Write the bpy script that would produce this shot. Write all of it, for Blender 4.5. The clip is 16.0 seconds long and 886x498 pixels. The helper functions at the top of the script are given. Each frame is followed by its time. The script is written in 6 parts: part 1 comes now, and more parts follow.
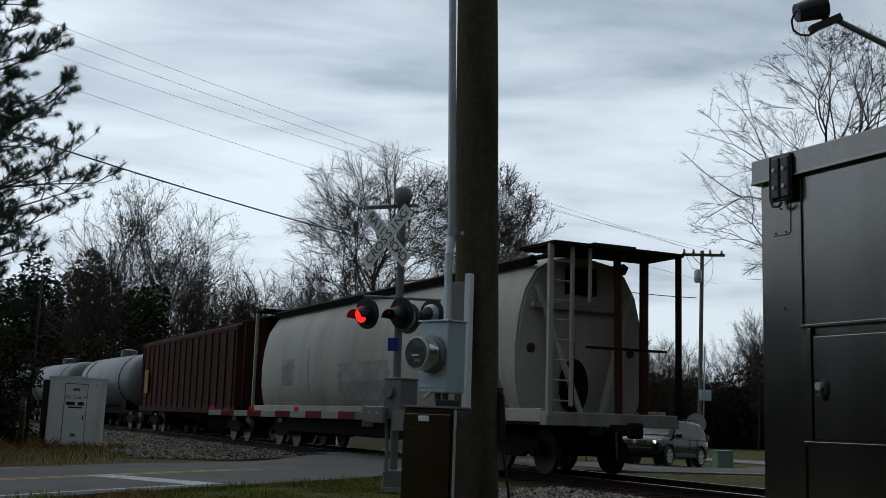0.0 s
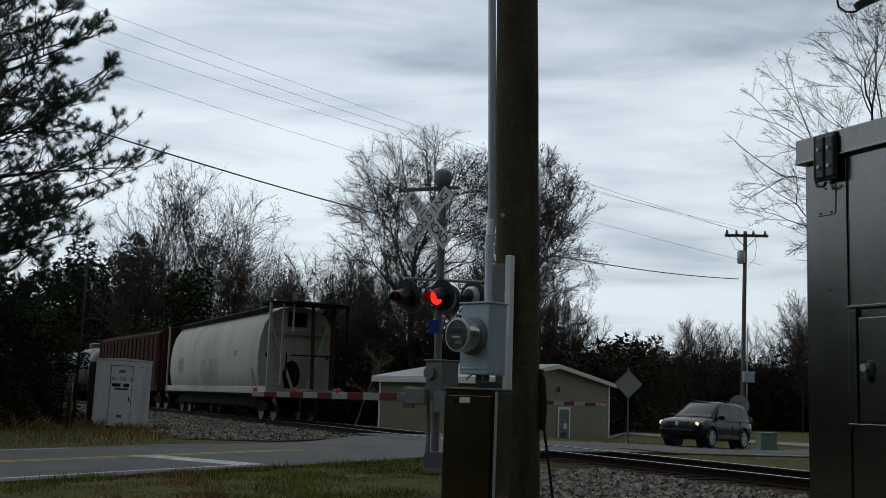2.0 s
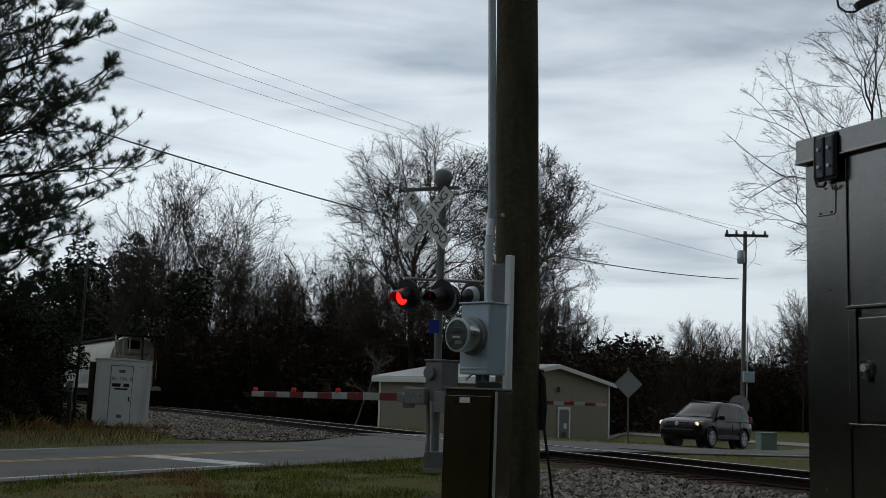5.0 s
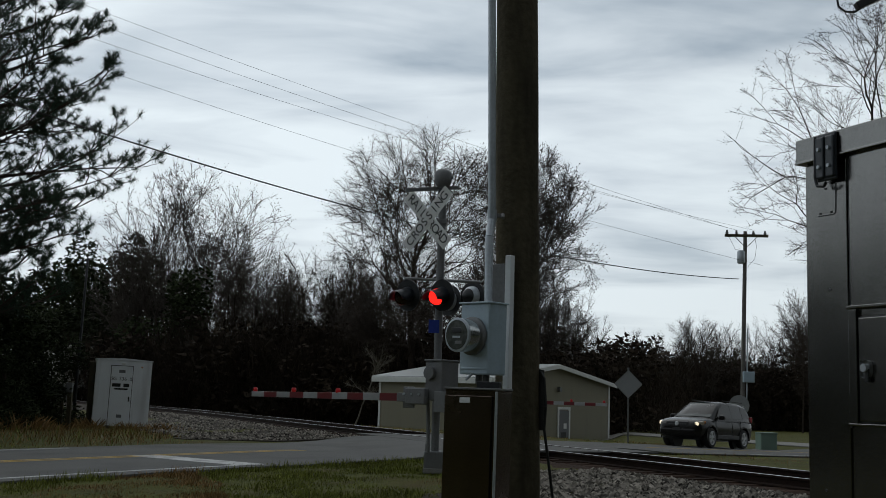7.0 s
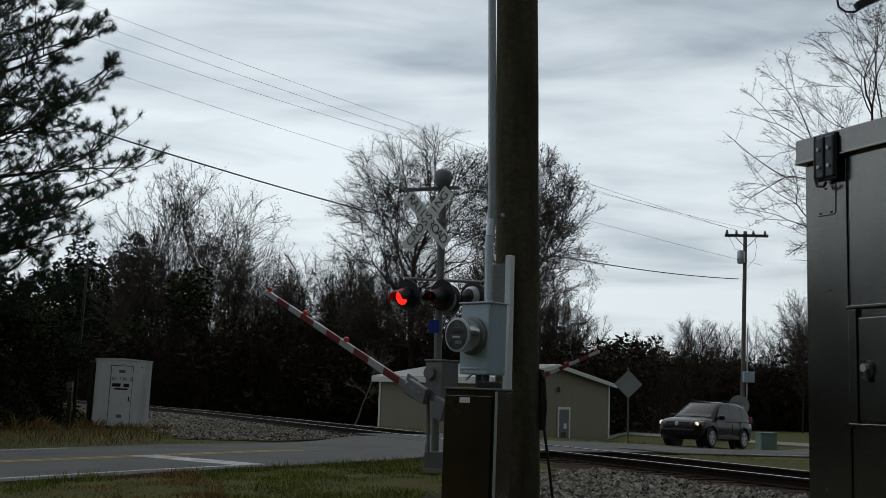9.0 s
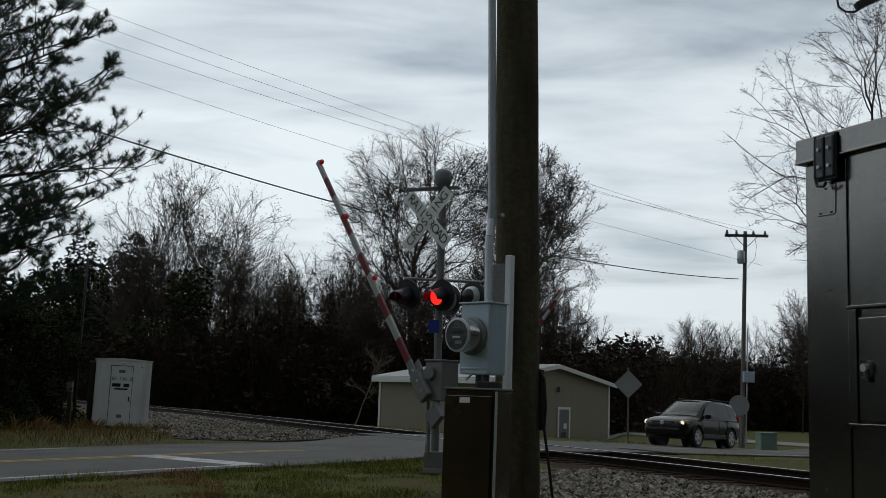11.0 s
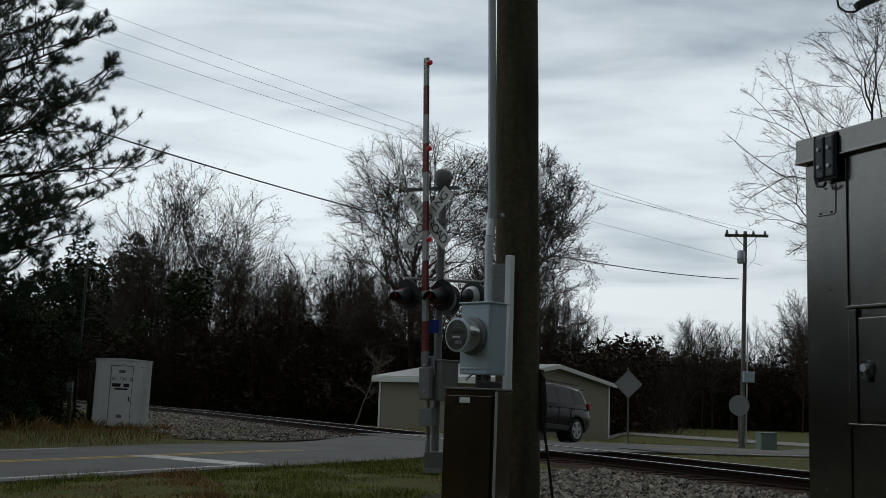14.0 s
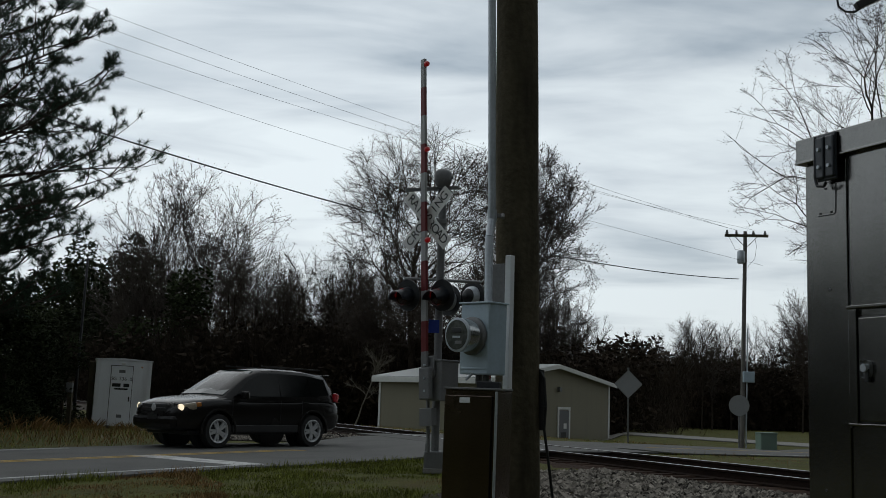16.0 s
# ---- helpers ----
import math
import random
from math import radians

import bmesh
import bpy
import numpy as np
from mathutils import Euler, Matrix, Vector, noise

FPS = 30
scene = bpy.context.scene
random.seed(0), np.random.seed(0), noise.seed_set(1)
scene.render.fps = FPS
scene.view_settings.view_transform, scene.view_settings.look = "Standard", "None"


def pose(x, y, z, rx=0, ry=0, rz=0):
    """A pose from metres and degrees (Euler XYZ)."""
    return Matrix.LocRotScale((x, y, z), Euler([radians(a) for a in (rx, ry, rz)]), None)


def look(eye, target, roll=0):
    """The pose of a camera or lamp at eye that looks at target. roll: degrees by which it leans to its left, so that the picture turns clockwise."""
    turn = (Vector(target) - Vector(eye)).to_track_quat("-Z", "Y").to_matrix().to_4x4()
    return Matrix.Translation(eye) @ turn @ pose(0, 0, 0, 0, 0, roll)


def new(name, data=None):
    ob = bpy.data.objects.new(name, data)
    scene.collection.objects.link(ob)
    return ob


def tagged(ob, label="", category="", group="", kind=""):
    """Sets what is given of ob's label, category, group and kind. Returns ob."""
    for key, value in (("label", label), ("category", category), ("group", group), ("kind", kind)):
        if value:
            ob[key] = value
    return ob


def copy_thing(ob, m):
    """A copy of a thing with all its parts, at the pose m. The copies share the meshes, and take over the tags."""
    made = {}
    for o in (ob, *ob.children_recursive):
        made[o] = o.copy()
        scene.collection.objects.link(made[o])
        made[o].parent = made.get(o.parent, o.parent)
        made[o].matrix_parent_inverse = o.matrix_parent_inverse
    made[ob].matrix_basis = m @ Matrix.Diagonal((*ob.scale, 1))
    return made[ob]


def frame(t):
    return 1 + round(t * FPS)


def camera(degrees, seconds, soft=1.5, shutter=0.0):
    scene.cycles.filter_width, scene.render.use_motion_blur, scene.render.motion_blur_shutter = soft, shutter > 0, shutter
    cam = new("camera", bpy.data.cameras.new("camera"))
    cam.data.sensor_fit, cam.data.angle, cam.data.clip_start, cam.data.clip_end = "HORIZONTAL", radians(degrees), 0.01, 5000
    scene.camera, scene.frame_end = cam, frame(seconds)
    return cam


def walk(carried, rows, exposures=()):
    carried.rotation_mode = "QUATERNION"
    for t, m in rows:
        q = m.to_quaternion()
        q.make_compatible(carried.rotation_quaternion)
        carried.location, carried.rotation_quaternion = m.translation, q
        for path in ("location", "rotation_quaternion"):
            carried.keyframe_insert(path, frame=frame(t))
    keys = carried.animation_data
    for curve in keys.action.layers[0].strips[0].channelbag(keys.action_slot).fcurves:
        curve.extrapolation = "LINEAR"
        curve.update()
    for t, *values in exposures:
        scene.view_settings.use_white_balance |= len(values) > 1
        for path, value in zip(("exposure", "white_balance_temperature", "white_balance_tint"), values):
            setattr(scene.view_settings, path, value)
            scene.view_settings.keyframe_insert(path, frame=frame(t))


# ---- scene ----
cam = camera(43.5, 16.0, soft=0.8)
EYE = (0, 0, 1.1)
walk(cam, [
    (0.0, pose(*EYE, 98.677, -1.737, -2.345)),
    (0.1, pose(*EYE, 98.663, -1.782, -1.927)),
    (0.2, pose(*EYE, 98.644, -1.847, -1.375)),
    (0.3, pose(*EYE, 98.087, -1.863, -1.185)),
    (0.4, pose(*EYE, 97.563, -1.862, -1.109)),
    (0.5, pose(*EYE, 97.276, -1.878, -0.889)),
    (0.6, pose(*EYE, 97.261, -1.870, -0.754)),
    (0.7, pose(*EYE, 97.257, -1.860, -0.633)),
    (0.8, pose(*EYE, 97.285, -1.839, -0.598)),
    (0.9, pose(*EYE, 97.312, -1.818, -0.564)),
    (1.0, pose(*EYE, 97.361, -1.803, -0.476)),
    (1.2, pose(*EYE, 97.500, -1.803, -0.352)),
    (1.5, pose(*EYE, 97.673, -1.793, -0.235)),
    (2.0, pose(*EYE, 97.684, -1.784, -0.241)),
    (16.0, pose(*EYE, 97.684, -1.784, -0.241)),
], exposures=((0, 0, 6050, 8), (2.5, 0, 6180, 8), (16, 0, 6380, 8)))

# ---- world and light: a closed overcast sky, slightly brighter towards the horizon ahead ----
SUN_ELEV, SUN_TURN = 55, -24


def make_world():
    w = bpy.data.worlds.new("overcast")
    scene.world = w
    w.use_nodes = True
    nt = w.node_tree
    nt.nodes.clear()
    N = nt.nodes.new
    L = nt.links.new
    out = N("ShaderNodeOutputWorld")
    bg = N("ShaderNodeBackground")
    sky = N("ShaderNodeTexSky")
    sky.sky_type = "NISHITA"
    sky.sun_disc = False
    sky.sun_elevation = radians(SUN_ELEV)
    sky.sun_rotation = radians(SUN_TURN)
    skyb = N("ShaderNodeVectorMath")
    skyb.operation = "SCALE"
    skyb.inputs["Scale"].default_value = 0.07
    L(sky.outputs["Color"], skyb.inputs[0])
    co = N("ShaderNodeTexCoord")
    sep = N("ShaderNodeSeparateXYZ")
    L(co.outputs["Generated"], sep.inputs[0])
    # clouds lie on a flat deck: divide by the height of the ray
    mx = N("ShaderNodeMath")
    mx.operation = "MAXIMUM"
    mx.inputs[1].default_value = 0.0
    L(sep.outputs["Z"], mx.inputs[0])
    ad = N("ShaderNodeMath")
    ad.inputs[1].default_value = 0.10
    L(mx.outputs[0], ad.inputs[0])
    dx = N("ShaderNodeMath")
    dx.operation = "DIVIDE"
    L(sep.outputs["X"], dx.inputs[0])
    L(ad.outputs[0], dx.inputs[1])
    dy = N("ShaderNodeMath")
    dy.operation = "DIVIDE"
    L(sep.outputs["Y"], dy.inputs[0])
    L(ad.outputs[0], dy.inputs[1])
    cmb = N("ShaderNodeCombineXYZ")
    L(dx.outputs[0], cmb.inputs[0])
    L(dy.outputs[0], cmb.inputs[1])
    rot = N("ShaderNodeMapping")
    rot.inputs["Rotation"].default_value = (0, 0, radians(-14))
    rot.inputs["Scale"].default_value = (0.55, 1.0, 1.0)
    rot.inputs["Location"].default_value = (5.3, 2.15, 0)
    L(cmb.outputs[0], rot.inputs["Vector"])
    n1 = N("ShaderNodeTexNoise")
    n1.inputs["Scale"].default_value = 0.95
    n1.inputs["Detail"].default_value = 5
    n1.inputs["Roughness"].default_value = 0.5
    n1.inputs["Distortion"].default_value = 0.6
    L(rot.outputs[0], n1.inputs["Vector"])
    n2 = N("ShaderNodeTexNoise")
    n2.inputs["Scale"].default_value = 3.2
    n2.inputs["Detail"].default_value = 6
    n2.inputs["Distortion"].default_value = 0.4
    L(rot.outputs[0], n2.inputs["Vector"])
    mixn = N("ShaderNodeMath")
    mixn.operation = "MULTIPLY_ADD"
    mixn.inputs[1].default_value = 0.62
    L(n2.outputs["Fac"], mixn.inputs[0])
    L(n1.outputs["Fac"], mixn.inputs[2])
    ramp = N("ShaderNodeValToRGB")
    e = ramp.color_ramp.elements
    e[0].position, e[0].color = 0.53, (0.38, 0.445, 0.51, 1)
    e[1].position, e[1].color = 0.89, (0.86, 0.92, 0.95, 1)
    m = ramp.color_ramp.elements.new(0.74)
    m.color = (0.70, 0.755, 0.80, 1)
    L(mixn.outputs[0], ramp.inputs["Fac"])
    # the deck thins to white haze low down
    hz = N("ShaderNodeMapRange")
    hz.inputs["From Min"].default_value = 0.02
    hz.inputs["From Max"].default_value = 0.20
    hz.inputs["To Min"].default_value = 0.85
    hz.inputs["To Max"].default_value = 0.0
    L(sep.outputs["Z"], hz.inputs["Value"])
    mix = N("ShaderNodeMix")
    mix.data_type = "RGBA"
    L(hz.outputs[0], mix.inputs["Factor"])
    L(ramp.outputs["Color"], mix.inputs["A"])
    mix.inputs["B"].default_value = (0.80, 0.85, 0.87, 1)
    add = N("ShaderNodeMix")
    add.data_type = "RGBA"
    add.inputs["Factor"].default_value = 0.93
    L(skyb.outputs[0], add.inputs["A"])
    L(mix.outputs["Result"], add.inputs["B"])
    # the deck glows most where the sun stands behind it, and dulls smoothly away from it
    toward = N("ShaderNodeVectorMath")
    toward.operation = "DOT_PRODUCT"
    toward.inputs[1].default_value = (math.sin(radians(SUN_TURN)), math.cos(radians(SUN_TURN)), 0)
    L(co.outputs["Generated"], toward.inputs[0])
    glow = N("ShaderNodeMapRange")
    glow.inputs["From Min"].default_value = -0.7
    glow.inputs["From Max"].default_value = 0.9
    glow.inputs["To Min"].default_value = 0.27
    glow.inputs["To Max"].default_value = 1.0
    L(toward.outputs["Value"], glow.inputs["Value"])
    lit = N("ShaderNodeVectorMath")
    lit.operation = "SCALE"
    L(add.outputs["Result"], lit.inputs[0])
    L(glow.outputs[0], lit.inputs["Scale"])
    L(lit.outputs[0], bg.inputs["Color"])
    bg.inputs["Strength"].default_value = 1.0
    L(bg.outputs[0], out.inputs["Surface"])


make_world()
sun = new("sun", bpy.data.lights.new("sun", "SUN"))
sun.data.energy, sun.data.angle, sun.data.color = 0.4, radians(70), (1.0, 0.96, 0.9)
sun.matrix_basis = look((0, 0, 0), (-math.sin(radians(SUN_TURN)), -math.cos(radians(SUN_TURN)), -math.tan(radians(SUN_ELEV))))
scene.view_settings.exposure = 0.0


# ---- materials ----
def mat(name, col, rough=0.7, metal=0.0, var=0.25, scale=3.0, fine=40.0, bump=0.15, stain=None, stain_amt=0.0, stain_scale=0.8,
        streak=False, emit=None, glow=0.0, spec=0.5, coat=0.0, per_object=0.0, island=0.0, bumpd=0.02):
    """A painted, weathered surface: grain at two scales, optional stains or downward streaks, relief."""
    m = bpy.data.materials.new(name)
    m.use_nodes = True
    nt = m.node_tree
    b = nt.nodes["Principled BSDF"]
    N, L = nt.nodes.new, nt.links.new
    b.inputs["Roughness"].default_value = rough
    b.inputs["Metallic"].default_value = metal
    b.inputs["Specular IOR Level"].default_value = 0.08 if rough >= 0.8 else spec
    b.inputs["Coat Weight"].default_value = coat
    co = N("ShaderNodeTexCoord")
    big = N("ShaderNodeTexNoise")
    big.inputs["Scale"].default_value = scale
    big.inputs["Detail"].default_value = 5
    L(co.outputs["Object"], big.inputs["Vector"])
    small = N("ShaderNodeTexNoise")
    small.inputs["Scale"].default_value = fine
    small.inputs["Detail"].default_value = 4
    L(co.outputs["Object"], small.inputs["Vector"])
    s = N("ShaderNodeMath")
    s.operation = "ADD"
    L(big.outputs["Fac"], s.inputs[0])
    L(small.outputs["Fac"], s.inputs[1])
    mr = N("ShaderNodeMapRange")
    mr.inputs["From Min"].default_value = 0.6
    mr.inputs["From Max"].default_value = 1.4
    mr.inputs["To Min"].default_value = 1 - var
    mr.inputs["To Max"].default_value = 1 + var
    L(s.outputs[0], mr.inputs["Value"])
    val = mr.outputs[0]
    for on, src in ((per_object, "ShaderNodeObjectInfo"), (island, "ShaderNodeNewGeometry")):
        if on:
            rnd = N(src)
            r2 = N("ShaderNodeMapRange")
            r2.inputs["To Min"].default_value = 1 - on
            r2.inputs["To Max"].default_value = 1 + on
            L(rnd.outputs["Random" if src == "ShaderNodeObjectInfo" else "Random Per Island"], r2.inputs["Value"])
            mm = N("ShaderNodeMath")
            mm.operation = "MULTIPLY"
            L(val, mm.inputs[0])
            L(r2.outputs[0], mm.inputs[1])
            val = mm.outputs[0]
    sc = N("ShaderNodeVectorMath")
    sc.operation = "SCALE"
    sc.inputs[0].default_value = col
    L(val, sc.inputs["Scale"])
    colour = sc.outputs[0]
    if stain:
        mp = N("ShaderNodeMapping")
        mp.inputs["Scale"].default_value = (stain_scale, stain_scale, stain_scale * (0.12 if streak else 1.0))
        L(co.outputs["Object"], mp.inputs["Vector"])
        sn = N("ShaderNodeTexNoise")
        sn.inputs["Scale"].default_value = 3.0
        sn.inputs["Detail"].default_value = 6
        L(mp.outputs[0], sn.inputs["Vector"])
        sr = N("ShaderNodeMapRange")
        sr.inputs["From Min"].default_value = 0.48
        sr.inputs["From Max"].default_value = 0.72
        sr.inputs["To Max"].default_value = stain_amt
        L(sn.outputs["Fac"], sr.inputs["Value"])
        mx = N("ShaderNodeMix")
        mx.data_type = "RGBA"
        L(sr.outputs[0], mx.inputs["Factor"])
        L(colour, mx.inputs["A"])
        mx.inputs["B"].default_value = (*stain, 1)
        colour = mx.outputs["Result"]
    L(colour, b.inputs["Base Color"])
    rr = N("ShaderNodeMapRange")
    rr.inputs["To Min"].default_value = max(0.02, rough - 0.12)
    rr.inputs["To Max"].default_value = min(1, rough + 0.12)
    L(big.outputs["Fac"], rr.inputs["Value"])
    L(rr.outputs[0], b.inputs["Roughness"])
    if bump:
        bp = N("ShaderNodeBump")
        bp.inputs["Strength"].default_value = bump
        bp.inputs["Distance"].default_value = bumpd
        L(small.outputs["Fac"], bp.inputs["Height"])
        L(bp.outputs[0], b.inputs["Normal"])
    if emit:
        b.inputs["Emission Color"].default_value = (*emit, 1)
        b.inputs["Emission Strength"].default_value = glow
    return m


M = {}
M["grass"] = mat("winter_grass", (0.072, 0.076, 0.021), 0.95, var=0.5, scale=1.3, fine=14, bump=0.8, stain=(0.085, 0.06, 0.03), stain_amt=0.85, stain_scale=0.45, bumpd=0.06)
M["blade"] = mat("grass_blade", (0.155, 0.172, 0.038), 0.9, var=0.5, scale=0.6, fine=6, bump=0, island=0.6)
M["straw"] = mat("dry_grass", (0.23, 0.145, 0.065), 0.9, var=0.4, scale=0.9, fine=6, bump=0, island=0.6)
M["asphalt"] = mat("worn_asphalt", (0.128, 0.127, 0.122), 0.9, var=0.22, scale=0.5, fine=60, bump=0.35, stain=(0.075, 0.075, 0.075), stain_amt=0.5, stain_scale=0.25)
M["white_line"] = mat("white_road_paint", (0.46, 0.46, 0.45), 0.75, var=0.25, scale=1.5, fine=30, bump=0.2, stain=(0.14, 0.14, 0.14), stain_amt=0.8, stain_scale=1.5)
M["yellow_line"] = mat("yellow_road_paint", (0.44, 0.28, 0.05), 0.75, var=0.25, scale=1.5, fine=30, bump=0.2, stain=(0.16, 0.14, 0.1), stain_amt=0.7, stain_scale=1.5)
M["ballast"] = mat("ballast_bed", (0.060, 0.052, 0.044), 0.95, var=0.5, scale=2.0, fine=16, bump=0.9, bumpd=0.06)
M["stone"] = mat("ballast_stone", (0.185, 0.168, 0.145), 0.9, var=0.3, scale=6, fine=50, bump=0.4, island=0.92)
M["rail"] = mat("rusty_rail", (0.022, 0.014, 0.011), 0.8, metal=0.0, var=0.35, scale=4, bump=0.3)
M["rail_top"] = mat("polished_rail_head", (0.33, 0.33, 0.34), 0.35, metal=0.9, var=0.15, scale=4, bump=0.1)
M["tie"] = mat("creosoted_tie", (0.040, 0.025, 0.018), 0.9, var=0.4, scale=3, bump=0.5, per_object=0.4)
M["pole_wood"] = mat("weathered_pole_wood", (0.085, 0.074, 0.050), 0.9, var=0.35, scale=2.2, fine=24, bump=0.6, stain=(0.036, 0.032, 0.024), stain_amt=0.8, streak=True, stain_scale=2.5)
M["galv"] = mat("galvanised_steel", (0.42, 0.46, 0.50), 0.38, metal=0.35, var=0.18, scale=6, fine=45, bump=0.06)
M["dull_galv"] = mat("dull_galvanised_steel", (0.175, 0.18, 0.185), 0.6, metal=0.3, var=0.2, scale=5, fine=40, bump=0.1, stain=(0.12, 0.11, 0.10), stain_amt=0.5)
M["meter_grey"] = mat("blue_grey_enamel", (0.42, 0.52, 0.60), 0.45, metal=0.1, var=0.1, scale=5, fine=35, bump=0.05, stain=(0.28, 0.34, 0.39), stain_amt=0.4, streak=True)
M["stainless"] = mat("brushed_stainless", (0.17, 0.135, 0.115), 0.26, metal=1.0, var=0.14, scale=1.6, fine=60, bump=0.05, stain=(0.09, 0.065, 0.05), stain_amt=0.6, streak=True, stain_scale=1.2)
M["alum"] = mat("weathered_aluminium", (0.212, 0.209, 0.200), 0.20, metal=1.0, var=0.10, scale=1.5, fine=70, bump=0.03, stain=(0.14, 0.137, 0.13), stain_amt=0.6, streak=True, stain_scale=0.9)
M["white_sheet"] = mat("painted_white_sheet", (0.80, 0.83, 0.86), 0.5, var=0.06, scale=2, bump=0.05, stain=(0.42, 0.42, 0.42), stain_amt=0.5, streak=True)
M["black"] = mat("black_paint", (0.020, 0.022, 0.025), 0.38, var=0.3, scale=6, bump=0.1)
M["rubber"] = mat("black_rubber", (0.015, 0.015, 0.015), 0.75, var=0.3, scale=8, bump=0.2)
M["blade_white"] = mat("white_sign_sheeting", (0.72, 0.73, 0.72), 0.5, var=0.08, scale=4, bump=0.03, stain=(0.35, 0.34, 0.32), stain_amt=0.5)
M["letter"] = mat("black_lettering", (0.012, 0.012, 0.012), 0.5, var=0.2, bump=0)
M["gate_red"] = mat("red_reflective_stripe", (0.13, 0.010, 0.013), 0.45, var=0.15, scale=5, bump=0.05)
M["gate_white"] = mat("white_reflective_stripe", (0.30, 0.31, 0.31), 0.5, var=0.15, scale=5, bump=0.05)
M["red_glow"] = mat("lit_red_lens", (0.5, 0.01, 0.008), 0.3, var=0.05, bump=0, emit=(1.0, 0.012, 0.008), glow=2.2)
M["red_dim"] = mat("small_lit_red_lens", (0.14, 0.006, 0.008), 0.3, var=0.05, bump=0, emit=(1.0, 0.02, 0.02), glow=0.07)
M["red_dark"] = mat("unlit_red_lens", (0.014, 0.002, 0.002), 0.25, var=0.1, bump=0)
M["blue"] = mat("blue_sign_enamel", (0.012, 0.04, 0.30), 0.45, var=0.1, bump=0.03)
M["hopper"] = mat("grey_hopper_paint", (0.37, 0.365, 0.325), 0.65, var=0.12, scale=0.6, fine=12, bump=0.08, stain=(0.22, 0.20, 0.165), stain_amt=0.7, streak=True, stain_scale=0.35)
M["hopper_dark"] = mat("soiled_grey_hopper_paint", (0.25, 0.255, 0.245), 0.7, var=0.18, scale=0.8, fine=12, bump=0.08, stain=(0.10, 0.075, 0.05), stain_amt=0.6, streak=True, stain_scale=0.5)
M["rust_car"] = mat("rust_brown_car_paint", (0.042, 0.015, 0.0105), 0.8, var=0.3, scale=0.7, fine=12, bump=0.1, stain=(0.035, 0.018, 0.013), stain_amt=0.8, streak=True, stain_scale=0.4)
M["tank"] = mat("grey_tank_paint", (0.078, 0.092, 0.106), 0.5, var=0.15, scale=0.8, bump=0.05, stain=(0.05, 0.05, 0.05), stain_amt=0.6, streak=True)
M["soiled_patch"] = mat("faded_grey_overpaint", (0.20, 0.203, 0.195), 0.7, var=0.35, scale=0.9, fine=9, bump=0.05, stain=(0.35, 0.345, 0.31), stain_amt=0.9, stain_scale=0.5)
M["rust_run"] = mat("yellow_rust_run", (0.25, 0.16, 0.06), 0.8, var=0.4, scale=2, bump=0.05)
M["truck_steel"] = mat("grimy_cast_steel", (0.012, 0.010, 0.009), 0.85, var=0.4, scale=5, bump=0.3)
M["wheel_steel"] = mat("worn_wheel_steel", (0.05, 0.045, 0.04), 0.5, metal=0.5, var=0.2, scale=5, bump=0.1)
M["dirt_rust"] = mat("rusted_steel", (0.058, 0.027, 0.019), 0.85, var=0.35, scale=3, bump=0.2)
M["wall_tan"] = mat("tan_metal_siding", (0.20, 0.185, 0.13), 0.7, var=0.06, scale=0.6, bump=0.04, stain=(0.17, 0.155, 0.115), stain_amt=0.4, streak=True)
M["white_trim"] = mat("white_trim_paint", (0.62, 0.63, 0.61), 0.6, var=0.08, bump=0.03)
M["roof_metal"] = mat("pale_metal_roof", (0.42, 0.43, 0.43), 0.5, metal=0.3, var=0.1, bump=0.03)
M["door_dark"] = mat("dark_grey_door", (0.10, 0.105, 0.11), 0.5, var=0.1, bump=0.03)
M["bark"] = mat("grey_brown_bark", (0.046, 0.037, 0.030), 0.95, var=0.35, scale=1.5, fine=12, bump=0.4, per_object=0.25)
M["bark_pale"] = mat("pale_twig_bark", (0.085, 0.073, 0.065), 0.95, var=0.3, scale=0.6, fine=10, bump=0, per_object=0.25)
M["dead_wood"] = mat("bleached_dead_wood", (0.20, 0.18, 0.15), 0.9, var=0.3, scale=1.0, fine=12, bump=0.2)
M["pine_bark"] = mat("dark_pine_bark", (0.05, 0.04, 0.033), 0.95, var=0.35, scale=1.5, fine=12, bump=0.3)
M["needle"] = mat("pine_needles", (0.034, 0.054, 0.036), 0.8, var=0.4, scale=1.0, fine=6, bump=0, island=0.5)
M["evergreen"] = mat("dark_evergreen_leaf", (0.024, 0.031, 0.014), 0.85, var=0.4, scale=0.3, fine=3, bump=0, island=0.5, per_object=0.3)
M["brush"] = mat("brown_underbrush", (0.038, 0.029, 0.021), 0.95, var=0.4, scale=0.3, fine=3, bump=0, island=0.5, per_object=0.3)
M["suv_paint"] = mat("dark_grey_metallic_paint", (0.012, 0.011, 0.0104), 0.24, metal=0.0, var=0.06, scale=2, fine=200, bump=0, coat=0.08, spec=0.22)
M["suv_glass"] = mat("tinted_car_glass", (0.005, 0.006, 0.006), 0.06, var=0.05, bump=0, spec=0.2)
M["suv_screen"] = mat("windscreen_glass", (0.014, 0.026, 0.025), 0.04, var=0.3, scale=5, bump=0, spec=0.28)
M["chrome"] = mat("bright_alloy", (0.55, 0.56, 0.57), 0.35, metal=0.25, var=0.08, bump=0.02)
M["headlamp"] = mat("lit_headlamp", (0.7, 0.68, 0.6), 0.2, var=0.05, bump=0, emit=(1.0, 0.80, 0.55), glow=1.0)
# warm base puts the lit headlamp's tint into the glass colour
M["lamp_clear"] = mat("warm_lit_lamp_glass", (0.34, 0.30, 0.23), 0.12, var=0.1, bump=0)
